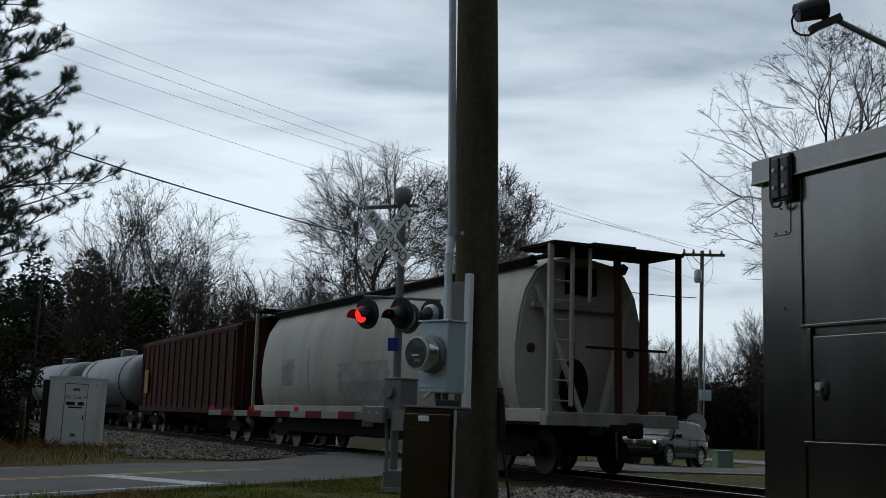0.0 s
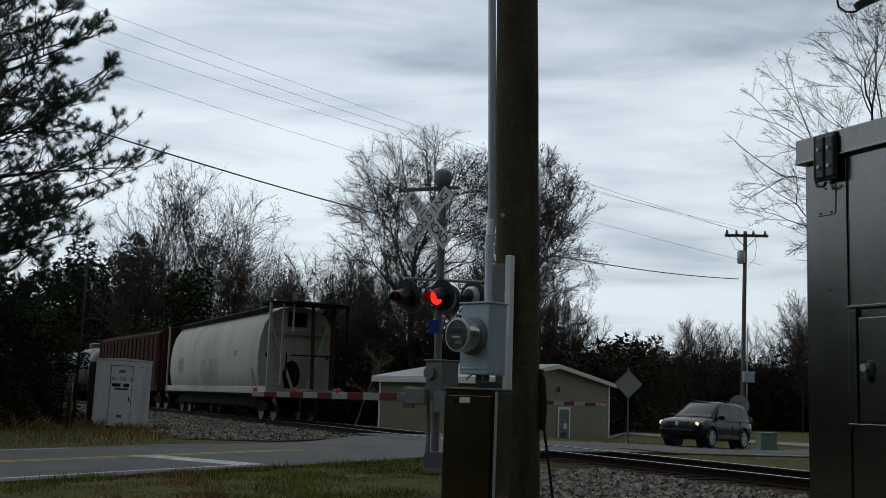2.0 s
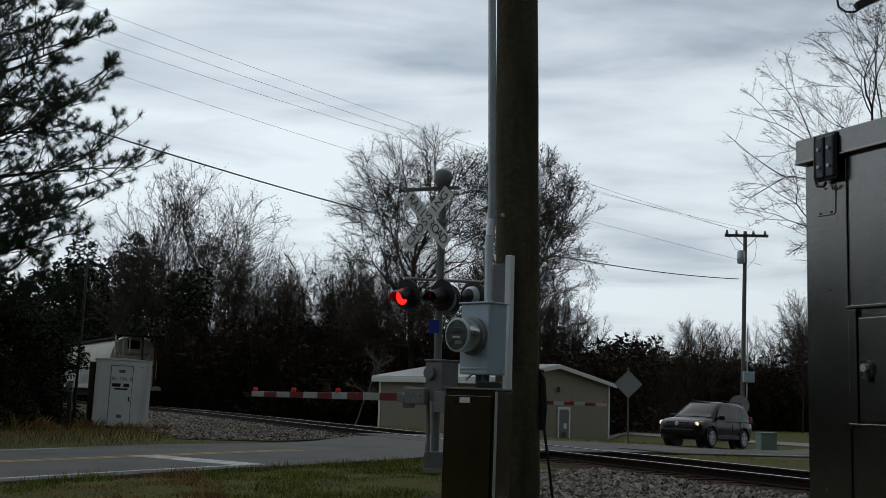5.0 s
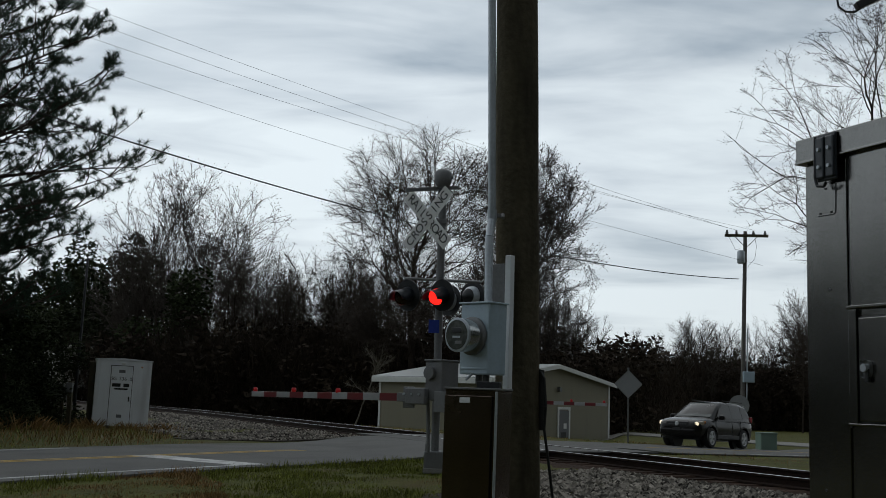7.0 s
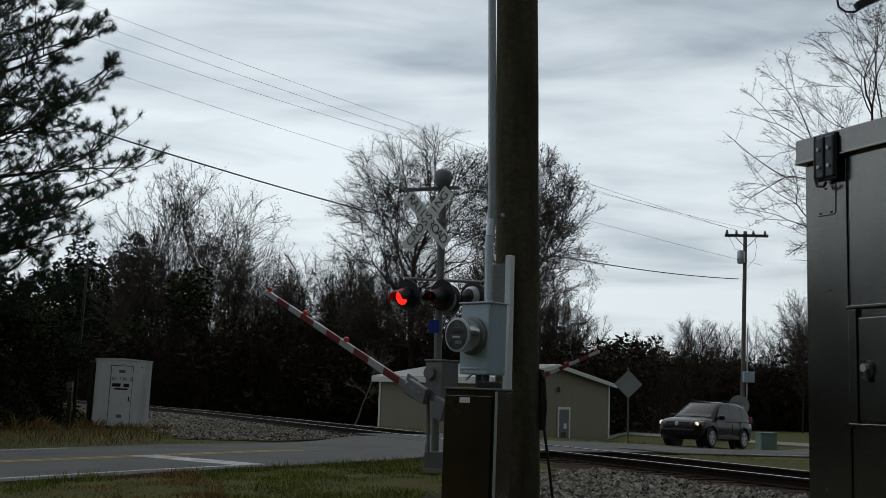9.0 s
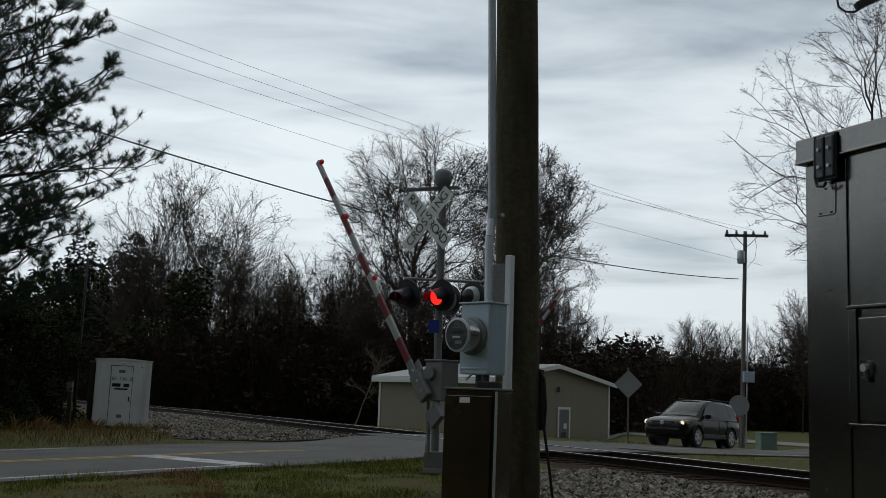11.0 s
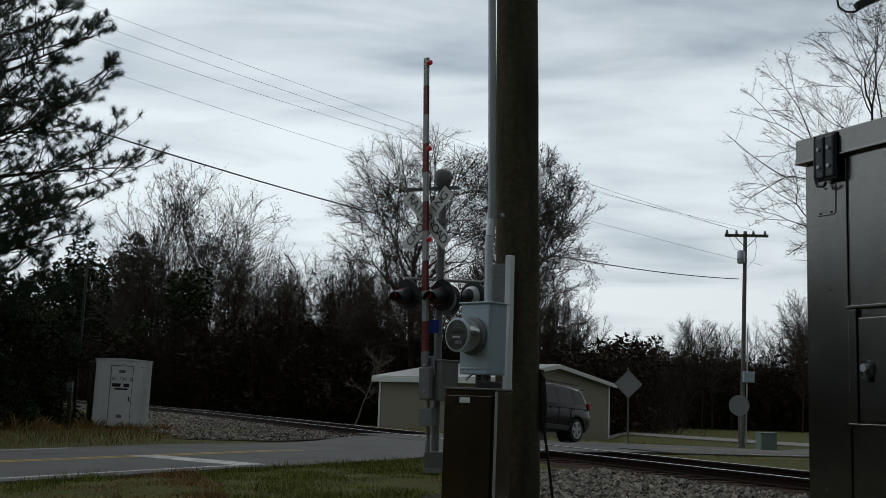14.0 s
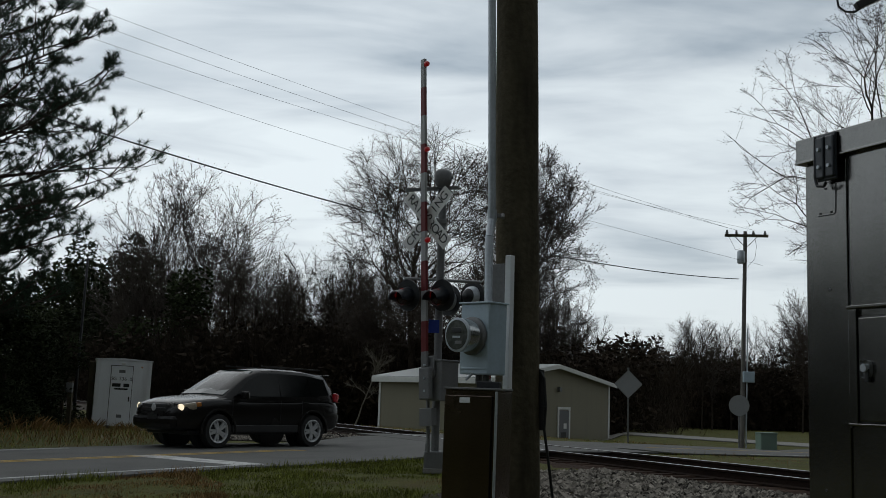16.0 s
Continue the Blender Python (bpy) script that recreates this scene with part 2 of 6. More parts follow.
M["amber"] = mat("amber_lens", (0.45, 0.17, 0.03), 0.2, var=0.1, bump=0)
M["tail_red"] = mat("red_tail_lens", (0.38, 0.012, 0.02), 0.15, var=0.1, bump=0)
M["plastic"] = mat("black_plastic_cladding", (0.018, 0.018, 0.019), 0.55, var=0.15, bump=0.1)
M["cable"] = mat("black_cable_jacket", (0.012, 0.012, 0.012), 0.7, var=0.2, bump=0)
M["wire"] = mat("weathered_wire", (0.16, 0.17, 0.18), 0.6, metal=0.2, var=0.1, bump=0)
M["grey_pole"] = mat("silvered_pole_wood", (0.16, 0.15, 0.14), 0.9, var=0.3, scale=2, fine=24, bump=0.4)
M["green_box"] = mat("faded_green_enamel", (0.15, 0.22, 0.18), 0.6, var=0.12, bump=0.05)
M["sign_back"] = mat("bare_aluminium_sign", (0.34, 0.35, 0.36), 0.55, metal=0.4, var=0.1, bump=0.03)
M["concrete"] = mat("concrete", (0.22, 0.213, 0.20), 0.9, var=0.2, scale=3, bump=0.3)
# bluer and lighter than the black paint, for sky reflected on the lamp hoods
M["hood_metal"] = mat("grey_black_hood", (0.030, 0.036, 0.046), 0.35, var=0.2, scale=6, bump=0.05)
M["track_bed"] = mat("rust_stained_track_bed", (0.036, 0.021, 0.014), 0.95, var=0.5, scale=2.0, fine=16, bump=0.9, bumpd=0.06)
# silver colour stands in for reflections on the meter's clear glass
M["meter_shell"] = mat("silvery_meter_glass", (0.50, 0.52, 0.52), 0.20, metal=0.8, var=0.25, scale=18, bump=0.02)
M["meter_face"] = mat("aged_meter_face", (0.10, 0.108, 0.10), 0.15, metal=0.2, var=0.5, scale=22, bump=0)


# ---- mesh helpers ----
def mesh_of(name, bm, material, smooth=False):
    me = bpy.data.meshes.new(name)
    bm.normal_update()
    bm.to_mesh(me)
    bm.free()
    for mm in (material if isinstance(material, (list, tuple)) else [material]):
        me.materials.append(mm)
    if smooth:
        for p in me.polygons:
            p.use_smooth = True
        me.set_sharp_from_angle(angle=radians(42))
    return me


def part(name, bm, material, parent=None, label="", smooth=False, at=None):
    ob = new(name, mesh_of(name, bm, material, smooth))
    if parent:
        ob.parent = parent
    if at is not None:
        ob.matrix_basis = at
    if label:
        ob["label"] = label
    return ob


def thing(name, m, label, category, group="", kind=""):
    ob = new(name)
    ob.empty_display_size = 0.2
    ob.matrix_basis = m
    return tagged(ob, label, category, group, kind)


def box(c, s, bevel=0.0, bm=None, rot=None):
    """A box of centre c and size s, its edges rounded, added to bm."""
    own = bmesh.new()
    bmesh.ops.create_cube(own, size=1)
    bmesh.ops.scale(own, vec=s, verts=own.verts)
    if bevel:
        bmesh.ops.bevel(own, geom=list(own.edges), offset=bevel, segments=2, affect="EDGES", profile=0.5)
    if rot is not None:
        bmesh.ops.transform(own, matrix=rot, verts=own.verts)
    bmesh.ops.translate(own, vec=c, verts=own.verts)
    return merge(bm, own)


def merge(bm, own):
    if bm is None:
        return own
    me = bpy.data.meshes.new("tmp")
    own.to_mesh(me)
    own.free()
    bm.from_mesh(me)
    bpy.data.meshes.remove(me)
    return bm


def rod(a, b, r, r2=None, seg=10, bm=None, caps=True):
    """A round bar from a to b."""
    a, b = Vector(a), Vector(b)
    own = bmesh.new()
    bmesh.ops.create_cone(own, cap_ends=caps, segments=seg, radius1=r, radius2=r if r2 is None else r2, depth=(b - a).length)
    q = (b - a).to_track_quat("Z", "Y").to_matrix().to_4x4()
    bmesh.ops.transform(own, matrix=Matrix.Translation((a + b) / 2) @ q, verts=own.verts)
    return merge(bm, own)


def bar(a, b, w, h, bm=None):
    """A square bar from a to b."""
    a, b = Vector(a), Vector(b)
    q = (b - a).to_track_quat("X", "Z").to_matrix().to_4x4()
    return box((a + b) / 2, ((b - a).length, w, h), min(w, h) * 0.12, bm, q)


def lathe(profile, seg=24, bm=None, m=None):
    """A turned body about z; profile: (radius, z) from bottom to top."""
    own = bmesh.new()
    rings = []
    for r, z in profile:
        rings.append([own.verts.new((r * math.cos(2 * math.pi * i / seg), r * math.sin(2 * math.pi * i / seg), z)) for i in range(seg)])
    for a, b in zip(rings, rings[1:]):
        for i in range(seg):
            own.faces.new((a[i], a[(i + 1) % seg], b[(i + 1) % seg], b[i]))
    own.faces.new(rings[0][::-1])
    own.faces.new(rings[-1])
    if m is not None:
        bmesh.ops.transform(own, matrix=m, verts=own.verts)
    return merge(bm, own)


def prism(outline, depth, axis="y", bm=None, m=None):
    """A flat outline of (x, z) pulled to +-depth/2 along y."""
    own = bmesh.new()
    f = own.faces.new([own.verts.new((x, -depth / 2, z)) for x, z in outline])
    r = bmesh.ops.extrude_face_region(own, geom=[f])
    bmesh.ops.translate(own, vec=(0, depth, 0), verts=[v for v in r["geom"] if isinstance(v, bmesh.types.BMVert)])
    bmesh.ops.recalc_face_normals(own, faces=own.faces)
    if m is not None:
        bmesh.ops.transform(own, matrix=m, verts=own.verts)
    return merge(bm, own)


def soup(name, verts, faces, materials, smooth=False, index=None):
    me = bpy.data.meshes.new(name)
    me.from_pydata(verts, [], faces)
    for mm in materials:
        me.materials.append(mm)
    if index is not None:
        me.polygons.foreach_set("material_index", index)
    if smooth:
        me.polygons.foreach_set("use_smooth", [True] * len(me.polygons))
    me.update()
    return me


# ---- the plan ----
ROAD0, RU, RN = Vector((-3.2, 22.9)), Vector((0.642, 0.767)), Vector((0.767, -0.642))
TRACK0, TU, TN = Vector((1.31, 27.84)), Vector((-0.4090, 0.9125)), Vector((-0.9125, -0.4090))
RAIL_Z = 0.10
# the track bends a little to the left between BEND_A and BEND_B and then runs straight again
BEND_A, BEND_B, BEND_R = 24.0, 42.0, 270.0
BEND_C = TRACK0 + TU * BEND_A + TN * BEND_R
BEND_ANGLE = (BEND_B - BEND_A) / BEND_R
TU2 = TU * math.cos(BEND_ANGLE) + TN * math.sin(BEND_ANGLE)
TN2 = TN * math.cos(BEND_ANGLE) - TU * math.sin(BEND_ANGLE)
TRACK2 = BEND_C - TN2 * BEND_R


def track_n(x, y):
    """Distance from the track's middle, positive on the side of the wood."""
    p = Vector((x, y))
    if (p - TRACK0).dot(TU) <= BEND_A:
        return (p - TRACK0).dot(TN)
    if (p - TRACK2).dot(TU2) >= 0:
        return (p - TRACK2).dot(TN2)
    return BEND_R - (p - BEND_C).length


def smooth01(a):
    a = min(1, max(0, a))
    return a * a * (3 - 2 * a)


def ground_z(x, y):
    """The height of the ground: a slight rise at the track, falling away on both sides."""
    q = -track_n(x, y)
    if q > 2.0:
        z = -0.033 * (min(q, 26) - 2.0) - 0.018 * min(max(0, y - 45), 40)
        z += (max(z, -0.68) - z) * smooth01((x - 0.155 * y + 0.6) / 1.5) if y > 45 else 0
    elif q < -2.5:
        s = (Vector((x, y)) - ROAD0).dot(RU)
        z = (-0.0075 * min(max(0, y - 17), 60) - 0.020 * min(max(0, -s), 8)) * smooth01((-q - 2.5) / 2.0)
    else:
        z = 0.0
    return z - 0.03


def hump(x, y):
    """The rise of the road up to the rails."""
    q = abs(track_n(x, y))
    return 0.085 * smooth01((5.5 - q) / 3.5)


def road_xy(s, n):
    p = ROAD0 + RU * s + RN * n
    return p.x, p.y


def track_xy(s, n):
    if s <= BEND_A:
        p = TRACK0 + TU * s + TN * n
    elif s < BEND_B:
        a = (s - BEND_A) / BEND_R
        p = BEND_C + (TU * math.sin(a) - TN * math.cos(a)) * (BEND_R - n)
    else:
        p = TRACK2 + TU2 * (s - BEND_B) + TN2 * n
    return p.x, p.y


def track_turn(s):
    return TRACK_TURN + math.degrees((min(max(s, BEND_A), BEND_B) - BEND_A) / BEND_R)


def at_ground(x, y, rz=0, dz=0):
    return pose(x, y, ground_z(x, y) + dz, 0, 0, rz)


ROAD_TURN = math.degrees(math.atan2(RU.y, RU.x))
TRACK_TURN = math.degrees(math.atan2(TU.y, TU.x))


# ---- ground, road, track ----
def px_place(x, y, depth):
    """A point at that depth ahead, along the steady view."""
    m = pose(0, 0, 0, 97.684, -1.784, -0.241).to_3x3()
    f = 784 / math.tan(radians(43.5 / 2))
    v = m @ Vector((x - 784, 441 - y, -f))
    return Vector(EYE) + v * (depth / v.y)


def spaced(lo, hi, near, far_step, centre, reach):
    """Grid lines, close together near the centre."""
    out, v = [lo], lo
    while v < hi:
        v += near if abs(v - centre) < reach else far_step
        out.append(min(v, hi))
    return out


def build_ground():
    xs = [-900, -500, -300, -200, -140] + spaced(-100, 100, 0.6, 4, 0, 16) + [140, 200, 300, 500, 900]
    ys = [-300, -150, -60, -30, -15] + spaced(-5, 110, 0.6, 4, 25, 24) + [140, 200, 300, 500, 900, 1600]
    verts, faces = [], []
    for y in ys:
        for x in xs:
            dip = 0
            s, n = (Vector((x, y)) - ROAD0).dot(RU), (Vector((x, y)) - ROAD0).dot(RN)
            if abs(n) < 3.3 and abs(s) < 60:
                dip = 0.035
            if abs(track_n(x, y)) < 2.2:
                dip = 0.12
            rough = 0.05 * noise.noise((x * 0.35, y * 0.35, 0)) if abs(n) > 3.8 else 0
            verts.append((x, y, ground_z(x, y) + rough - dip - 0.004))
    w = len(xs)
    for j in range(len(ys) - 1):
        for i in range(w - 1):
            faces.append((j * w + i, j * w + i + 1, (j + 1) * w + i + 1, (j + 1) * w + i))
    g = new("ground", soup("ground", verts, faces, [M["grass"]], True))
    tagged(g, "patchy winter grass beside the road and track", "ground", kind="structure")


def strip(name, s0, s1, n0, n1, lift, material, frame_fn, step=0.5, across=8, thick=0.03, jitter=0.0, rise=False):
    """A thin slab along the road or track, following the ground."""
    rnd = random.Random(5)
    bm = bmesh.new()
    k = max(1, int((s1 - s0) / step))
    rows = []
    for i in range(k + 1):
        s = s0 + (s1 - s0) * i / k
        row = []
        for j in range(across + 1):
            n = n0 + (n1 - n0) * j / across
            if jitter and j in (0, across):
                n += rnd.uniform(-jitter, jitter)
            x, y = frame_fn(s, n)
            row.append(bm.verts.new((x, y, ground_z(x, y) + lift + (hump(x, y) if rise else 0))))
        rows.append(row)
    fs = []
    for a, b in zip(rows, rows[1:]):
        for j in range(across):
            fs.append(bm.faces.new((a[j], a[j + 1], b[j + 1], b[j])))
    bmesh.ops.recalc_face_normals(bm, faces=bm.faces)
    if fs[0].normal.z < 0:
        bmesh.ops.reverse_faces(bm, faces=fs)
    r = bmesh.ops.extrude_face_region(bm, geom=fs)
    bmesh.ops.translate(bm, vec=(0, 0, thick), verts=[v for v in r["geom"] if isinstance(v, bmesh.types.BMVert)])
    return part(name, bm, material)


def build_road():
    r = strip("road", -60, 80, -3.15, 3.3, 0.0, M["asphalt"], road_xy, 0.5, 10, 0.03, 0.07, True)
    tagged(r, "grey worn two-lane asphalt road over the railway", "road", kind="structure")
    for nm, s0, s1, a, b, m in (("edge_line", -60, -3.0, 2.78, 2.9, "white_line"), ("edge_line", 16, 60, 2.78, 2.9, "white_line"),
                                ("edge_line", -60, -3, -2.9, -2.78, "white_line"),
                                ("centre_line", -60, 0.6, -0.19, -0.08, "yellow_line"), ("centre_line", -60, 0.6, 0.06, 0.17, "yellow_line"),
                                ("centre_line", 15, 60, -0.06, 0.06, "yellow_line"),
                                ("stop_line", -3.45, -2.9, -0.15, 2.92, "white_line")):
        l = strip(nm, s0, s1, a, b, 0.03, M[m], road_xy, 0.5, 2, 0.004, 0.0, True)
        l.parent = r


def build_track():
    bed = strip("ballast_bed", -60, 125, -2.1, 2.4, -0.10, M["track_bed"], track_xy, 1.0, 8, 0.05, 0.25)
    for s0, s1, n1 in ((3.4, 60, 6.6), (-45, -11.6, 6.8)):
        apron = strip("gravel_apron", s0, s1, 2.2, n1, -0.035, M["ballast"], track_xy, 0.6, 8, 0.05, 0.35)
        tagged(apron, "grey crushed stone spread beside the track", "ballast", kind="structure")
    tagged(bed, "grey crushed stone ballast under the railway track", "ballast", kind="structure")
    prof = [(-0.075, 0), (0.075, 0), (0.075, 0.02), (0.012, 0.04), (0.012, 0.12), (0.036, 0.13), (0.036, 0.165), (-0.036, 0.165), (-0.036, 0.13), (-0.012, 0.12), (-0.012, 0.04), (-0.075, 0.02)]
    marks = [-60 + 4.0 * i for i in range(21)] + [BEND_A + 2.0 * i for i in range(10)] + [60, 90, 125]

    def along(name, outline, side, o, material, parent, label=""):
        """A section pulled along the track."""
        bm = bmesh.new()
        rings = []
        for m in marks:
            rings.append([bm.verts.new(Vector((*track_xy(m, side - a), b)) - Vector((o.x, o.y, 0))) for a, b in outline])
        for r0, r1 in zip(rings, rings[1:]):
            for i in range(len(outline)):
                j = (i + 1) % len(outline)
                bm.faces.new((r0[i], r1[i], r1[j], r0[j]))
        bm.faces.new(rings[0])
        bm.faces.new(rings[-1][::-1])
        bmesh.ops.recalc_face_normals(bm, faces=bm.faces)
        part(name, bm, material, parent, label)

    for side in (-0.7525, 0.7525):
        o = Vector(track_xy(-60, side))
        rail = thing("rail", pose(o.x, o.y, RAIL_Z - 0.168), "rusty brown steel rail with a polished head", "rail", "rails of the track")
        along("rail_web", prof, side, o, M["rail"], rail)
        along("rail_head", [(-0.03, 0.1655), (0.03, 0.1655), (0.026, 0.1685), (-0.026, 0.1685)], side, o, M["rail_top"], rail, "polished running surface")
    tie = thing("railway_tie", pose(*track_xy(-40, 0), RAIL_Z - 0.165 - 0.09, 0, 0, TRACK_TURN), "dark creosoted timber railway tie in ballast", "railway tie", "ties under the rails")
    part("timber", box((0, 0, 0), (0.22, 2.55, 0.18), 0.015), M["tie"], tie)
    for i in range(1, 150):
        s = -40 + i * 0.55
        if -4.2 < s - 0.0 < 4.2:
            continue
        copy_thing(tie, pose(*track_xy(s, 0), RAIL_Z - 0.165 - 0.09 + 0.008 * math.sin(i * 7.1), 0, 0, track_turn(s) + 1.2 * math.sin(i * 3.3)))
    # crossing deck between and beside the rails
    for n0, n1 in ((-0.66, 0.66), (0.84, 1.9), (-1.9, -0.84)):
        d = strip("crossing_deck", -4.4, 4.4, n0, n1, RAIL_Z - 0.04 - ground_z(*track_xy(0, 0)) , M["asphalt"], track_xy, 1.1, 4, 0.03)
        tagged(d, "asphalt infill between the rails at the crossing", "crossing", kind="structure")


build_ground()
build_road()
build_track()


# ---- the wooden service pole with conduit, meter and cabinet ----
def build_service_pole():
    p = thing("service_pole", pose(px_place(914, 882, 8.0).x + 0.022, 8.0, -0.30, 0.1, -1.27, 0), "round weathered wooden utility pole with dark streaks", "utility pole")
    bm = bmesh.new()
    seg, rings = 28, 60
    prev = None
    for k in range(rings + 1):
        z = 9.0 * k / rings
        ring = []
        for i in range(seg):
            a = 2 * math.pi * i / seg
            r = 0.160 - 0.0015 * z
            r += 0.006 * noise.noise((math.cos(a) * 3, math.sin(a) * 3, z * 0.7)) + 0.003 * noise.noise((math.cos(a) * 12, math.sin(a) * 12, z * 0.5))
            ring.append(bm.verts.new((r * math.cos(a), r * math.sin(a), z)))
        if prev:
            for i in range(seg):
                bm.faces.new((prev[i], prev[(i + 1) % seg], ring[(i + 1) % seg], ring[i]))
        prev = ring
    bm.faces.new(prev)
    part("trunk", bm, M["pole_wood"], p, smooth=True)
    return p


def build_meter():
    """Conduit, meter socket and its backboard on the pole."""
    c = thing("conduit", pose(0, 0, 0), "galvanised service conduit strapped to the pole", "conduit")
    bm = bmesh.new()
    a, b, cc, dd = px_place(871, -420, 7.78), px_place(871, 386, 7.78), px_place(866, 420, 7.72), px_place(864, 545, 7.62)
    rod(a, b, 0.028, seg=16, bm=bm)
    rod(b, cc, 0.028, seg=16, bm=bm)
    rod(cc, dd, 0.028, seg=16, bm=bm)
    part("pipe", bm, M["galv"], c, smooth=True)
    part("coupling", rod(px_place(871, 372, 7.78), px_place(871, 392, 7.78), 0.034, seg=16), M["galv"], c, smooth=True)
    s = px_place(878, 382, 7.78)
    part("strap", box(s, (0.10, 0.02, 0.03), 0.004), M["dull_galv"], c)
    part("clamp_bolt", rod(px_place(890, 380, 7.76), px_place(890, 386, 7.70), 0.012), M["dull_galv"], c)
    # backboard: a grey channel behind the socket
    bb = thing("meter_backboard", pose(*px_place(893, 700, 7.75), 0, 0, -38), "pale grey channel that carries the meter socket on the pole", "bracket")
    part("channel", box((0.02, 0, 0.4), (0.05, 0.05, 1.15), 0.006), M["white_sheet"], bb)
    part("back_plate", box((-0.10, 0.03, 0.55), (0.22, 0.015, 0.75), 0.004), M["dull_galv"], bb)
    # socket
    q = px_place(853, 664, 7.50)
    turn = -46
    k = thing("meter_socket", pose(*q, 0, 0.6, turn), "blue-grey enamelled electric meter socket box with a round meter", "electric meter")
    w, h, dp = 0.265, 0.475, 0.175
    part("housing", box((0.0, 0.0, h / 2), (w, dp, h), 0.01), M["meter_grey"], k)
    part("lid", box((0, -0.005, h + 0.004), (w + 0.02, dp + 0.02, 0.012), 0.003), M["meter_grey"], k)
    part("cover_seam", box((0, -dp / 2 - 0.002, 0.04), (w - 0.02, 0.006, 0.012), 0.002), M["meter_grey"], k)
    mm = pose(-0.005, -dp / 2, 0.255, 90)
    part("mounting_ring", lathe([(0.122, 0.0), (0.128, 0.008), (0.128, 0.026), (0.116, 0.034)], 40, m=mm), M["dull_galv"], k, smooth=True)
    # opaque silvery body in place of the reflecting glass cover
    part("meter_body", lathe([(0.096, 0.0), (0.096, 0.045), (0.108, 0.05), (0.109, 0.10), (0.108, 0.150), (0.098, 0.152)], 40, m=mm), M["meter_shell"], k, "glass cover of the meter drawn as silvery metal", smooth=True)
    part("dial", lathe([(0.098, 0.1585), (0.098, 0.1625)], 40, m=mm), M["meter_face"], k)
    part("glass_rim", lathe([(0.110, 0.138), (0.113, 0.145), (0.113, 0.158), (0.104, 0.160)], 40, m=mm), M["galv"], k, smooth=True)
    part("dial_plate", box((-0.005, -dp / 2 - 0.164, 0.285), (0.085, 0.004, 0.035), 0.002), M["black"], k)
    part("disc", box((-0.005, -dp / 2 - 0.164, 0.24), (0.07, 0.006, 0.014), 0.002), M["galv"], k)
    part("name_plate", box((0.015, -dp / 2 - 0.164, 0.205), (0.06, 0.003, 0.02), 0.001), M["dull_galv"], k)
    for i in range(2):
        part("nipple", rod((-0.03 + 0.07 * i, 0.0, -0.06), (-0.03 + 0.07 * i, 0.0, 0.01), 0.022, seg=14), M["dull_galv"], k)
    part("seal_latch", rod((-0.06, -0.09, -0.035), (0.0, -0.09, 0.01), 0.009), M["galv"], k)


def build_lower_cabinet():
    q = px_place(846, 690, 7.35)
    k = thing("service_cabinet", pose(q.x, q.y, ground_z(q.x, q.y), 0, 0.4, -26), "tall narrow stainless steel service cabinet with hinged door", "cabinet")
    h = q.z - ground_z(q.x, q.y)
    w, dp = 0.36, 0.27
    part("body", box((0, 0, h / 2), (w, dp, h), 0.006), M["stainless"], k)
    part("door", box((-0.01, -dp / 2 - 0.012, h / 2 - 0.01), (w - 0.03, 0.02, h - 0.06), 0.004), M["stainless"], k)
    part("drip_edge", box((0, -0.008, h + 0.004), (w + 0.012, dp + 0.02, 0.014), 0.004), M["dull_galv"], k)
    part("hinge_edge", box((w / 2 + 0.004, -dp / 2 - 0.006, h / 2), (0.012, 0.024, h - 0.02), 0.003), M["galv"], k)
    part("label_plate", box((-0.03, -dp / 2 - 0.0235, h - 0.07), (0.075, 0.003, 0.035), 0.002), M["white_sheet"], k, "small pale label")
    for z in (0.35, 0.7, 1.05):
        part("hinge_knuckle", rod((w / 2 + 0.01, -dp / 2 - 0.02, h * z / 1.2 - 0.03), (w / 2 + 0.01, -dp / 2 - 0.02, h * z / 1.2 + 0.03), 0.008), M["galv"], k)
    part("top_bracket", box((0.06, 0.02, h + 0.03), (0.16, 0.05, 0.05), 0.005), M["black"], k)
    # cable down the far side of the pole
    c = thing("ground_cable", pose(0, 0, 0), "black cable looped down the side of the pole", "cable")
    bm = bmesh.new()
    pts = [px_place(955, 655, 7.95), px_place(963, 670, 7.9), px_place(966, 720, 7.88), px_place(963, 760, 7.9), px_place(972, 830, 7.9), px_place(980, 900, 7.9), px_place(990, 985, 7.9)]
    for a, b in zip(pts, pts[1:]):
        rod(a, b, 0.010, seg=8, bm=bm)
    rod(px_place(958, 655, 7.95), px_place(960, 762, 7.92), 0.022, seg=10, bm=bm)
    part("jacket", bm, M["cable"], c, smooth=True)


build_service_pole()
build_meter()
build_lower_cabinet()


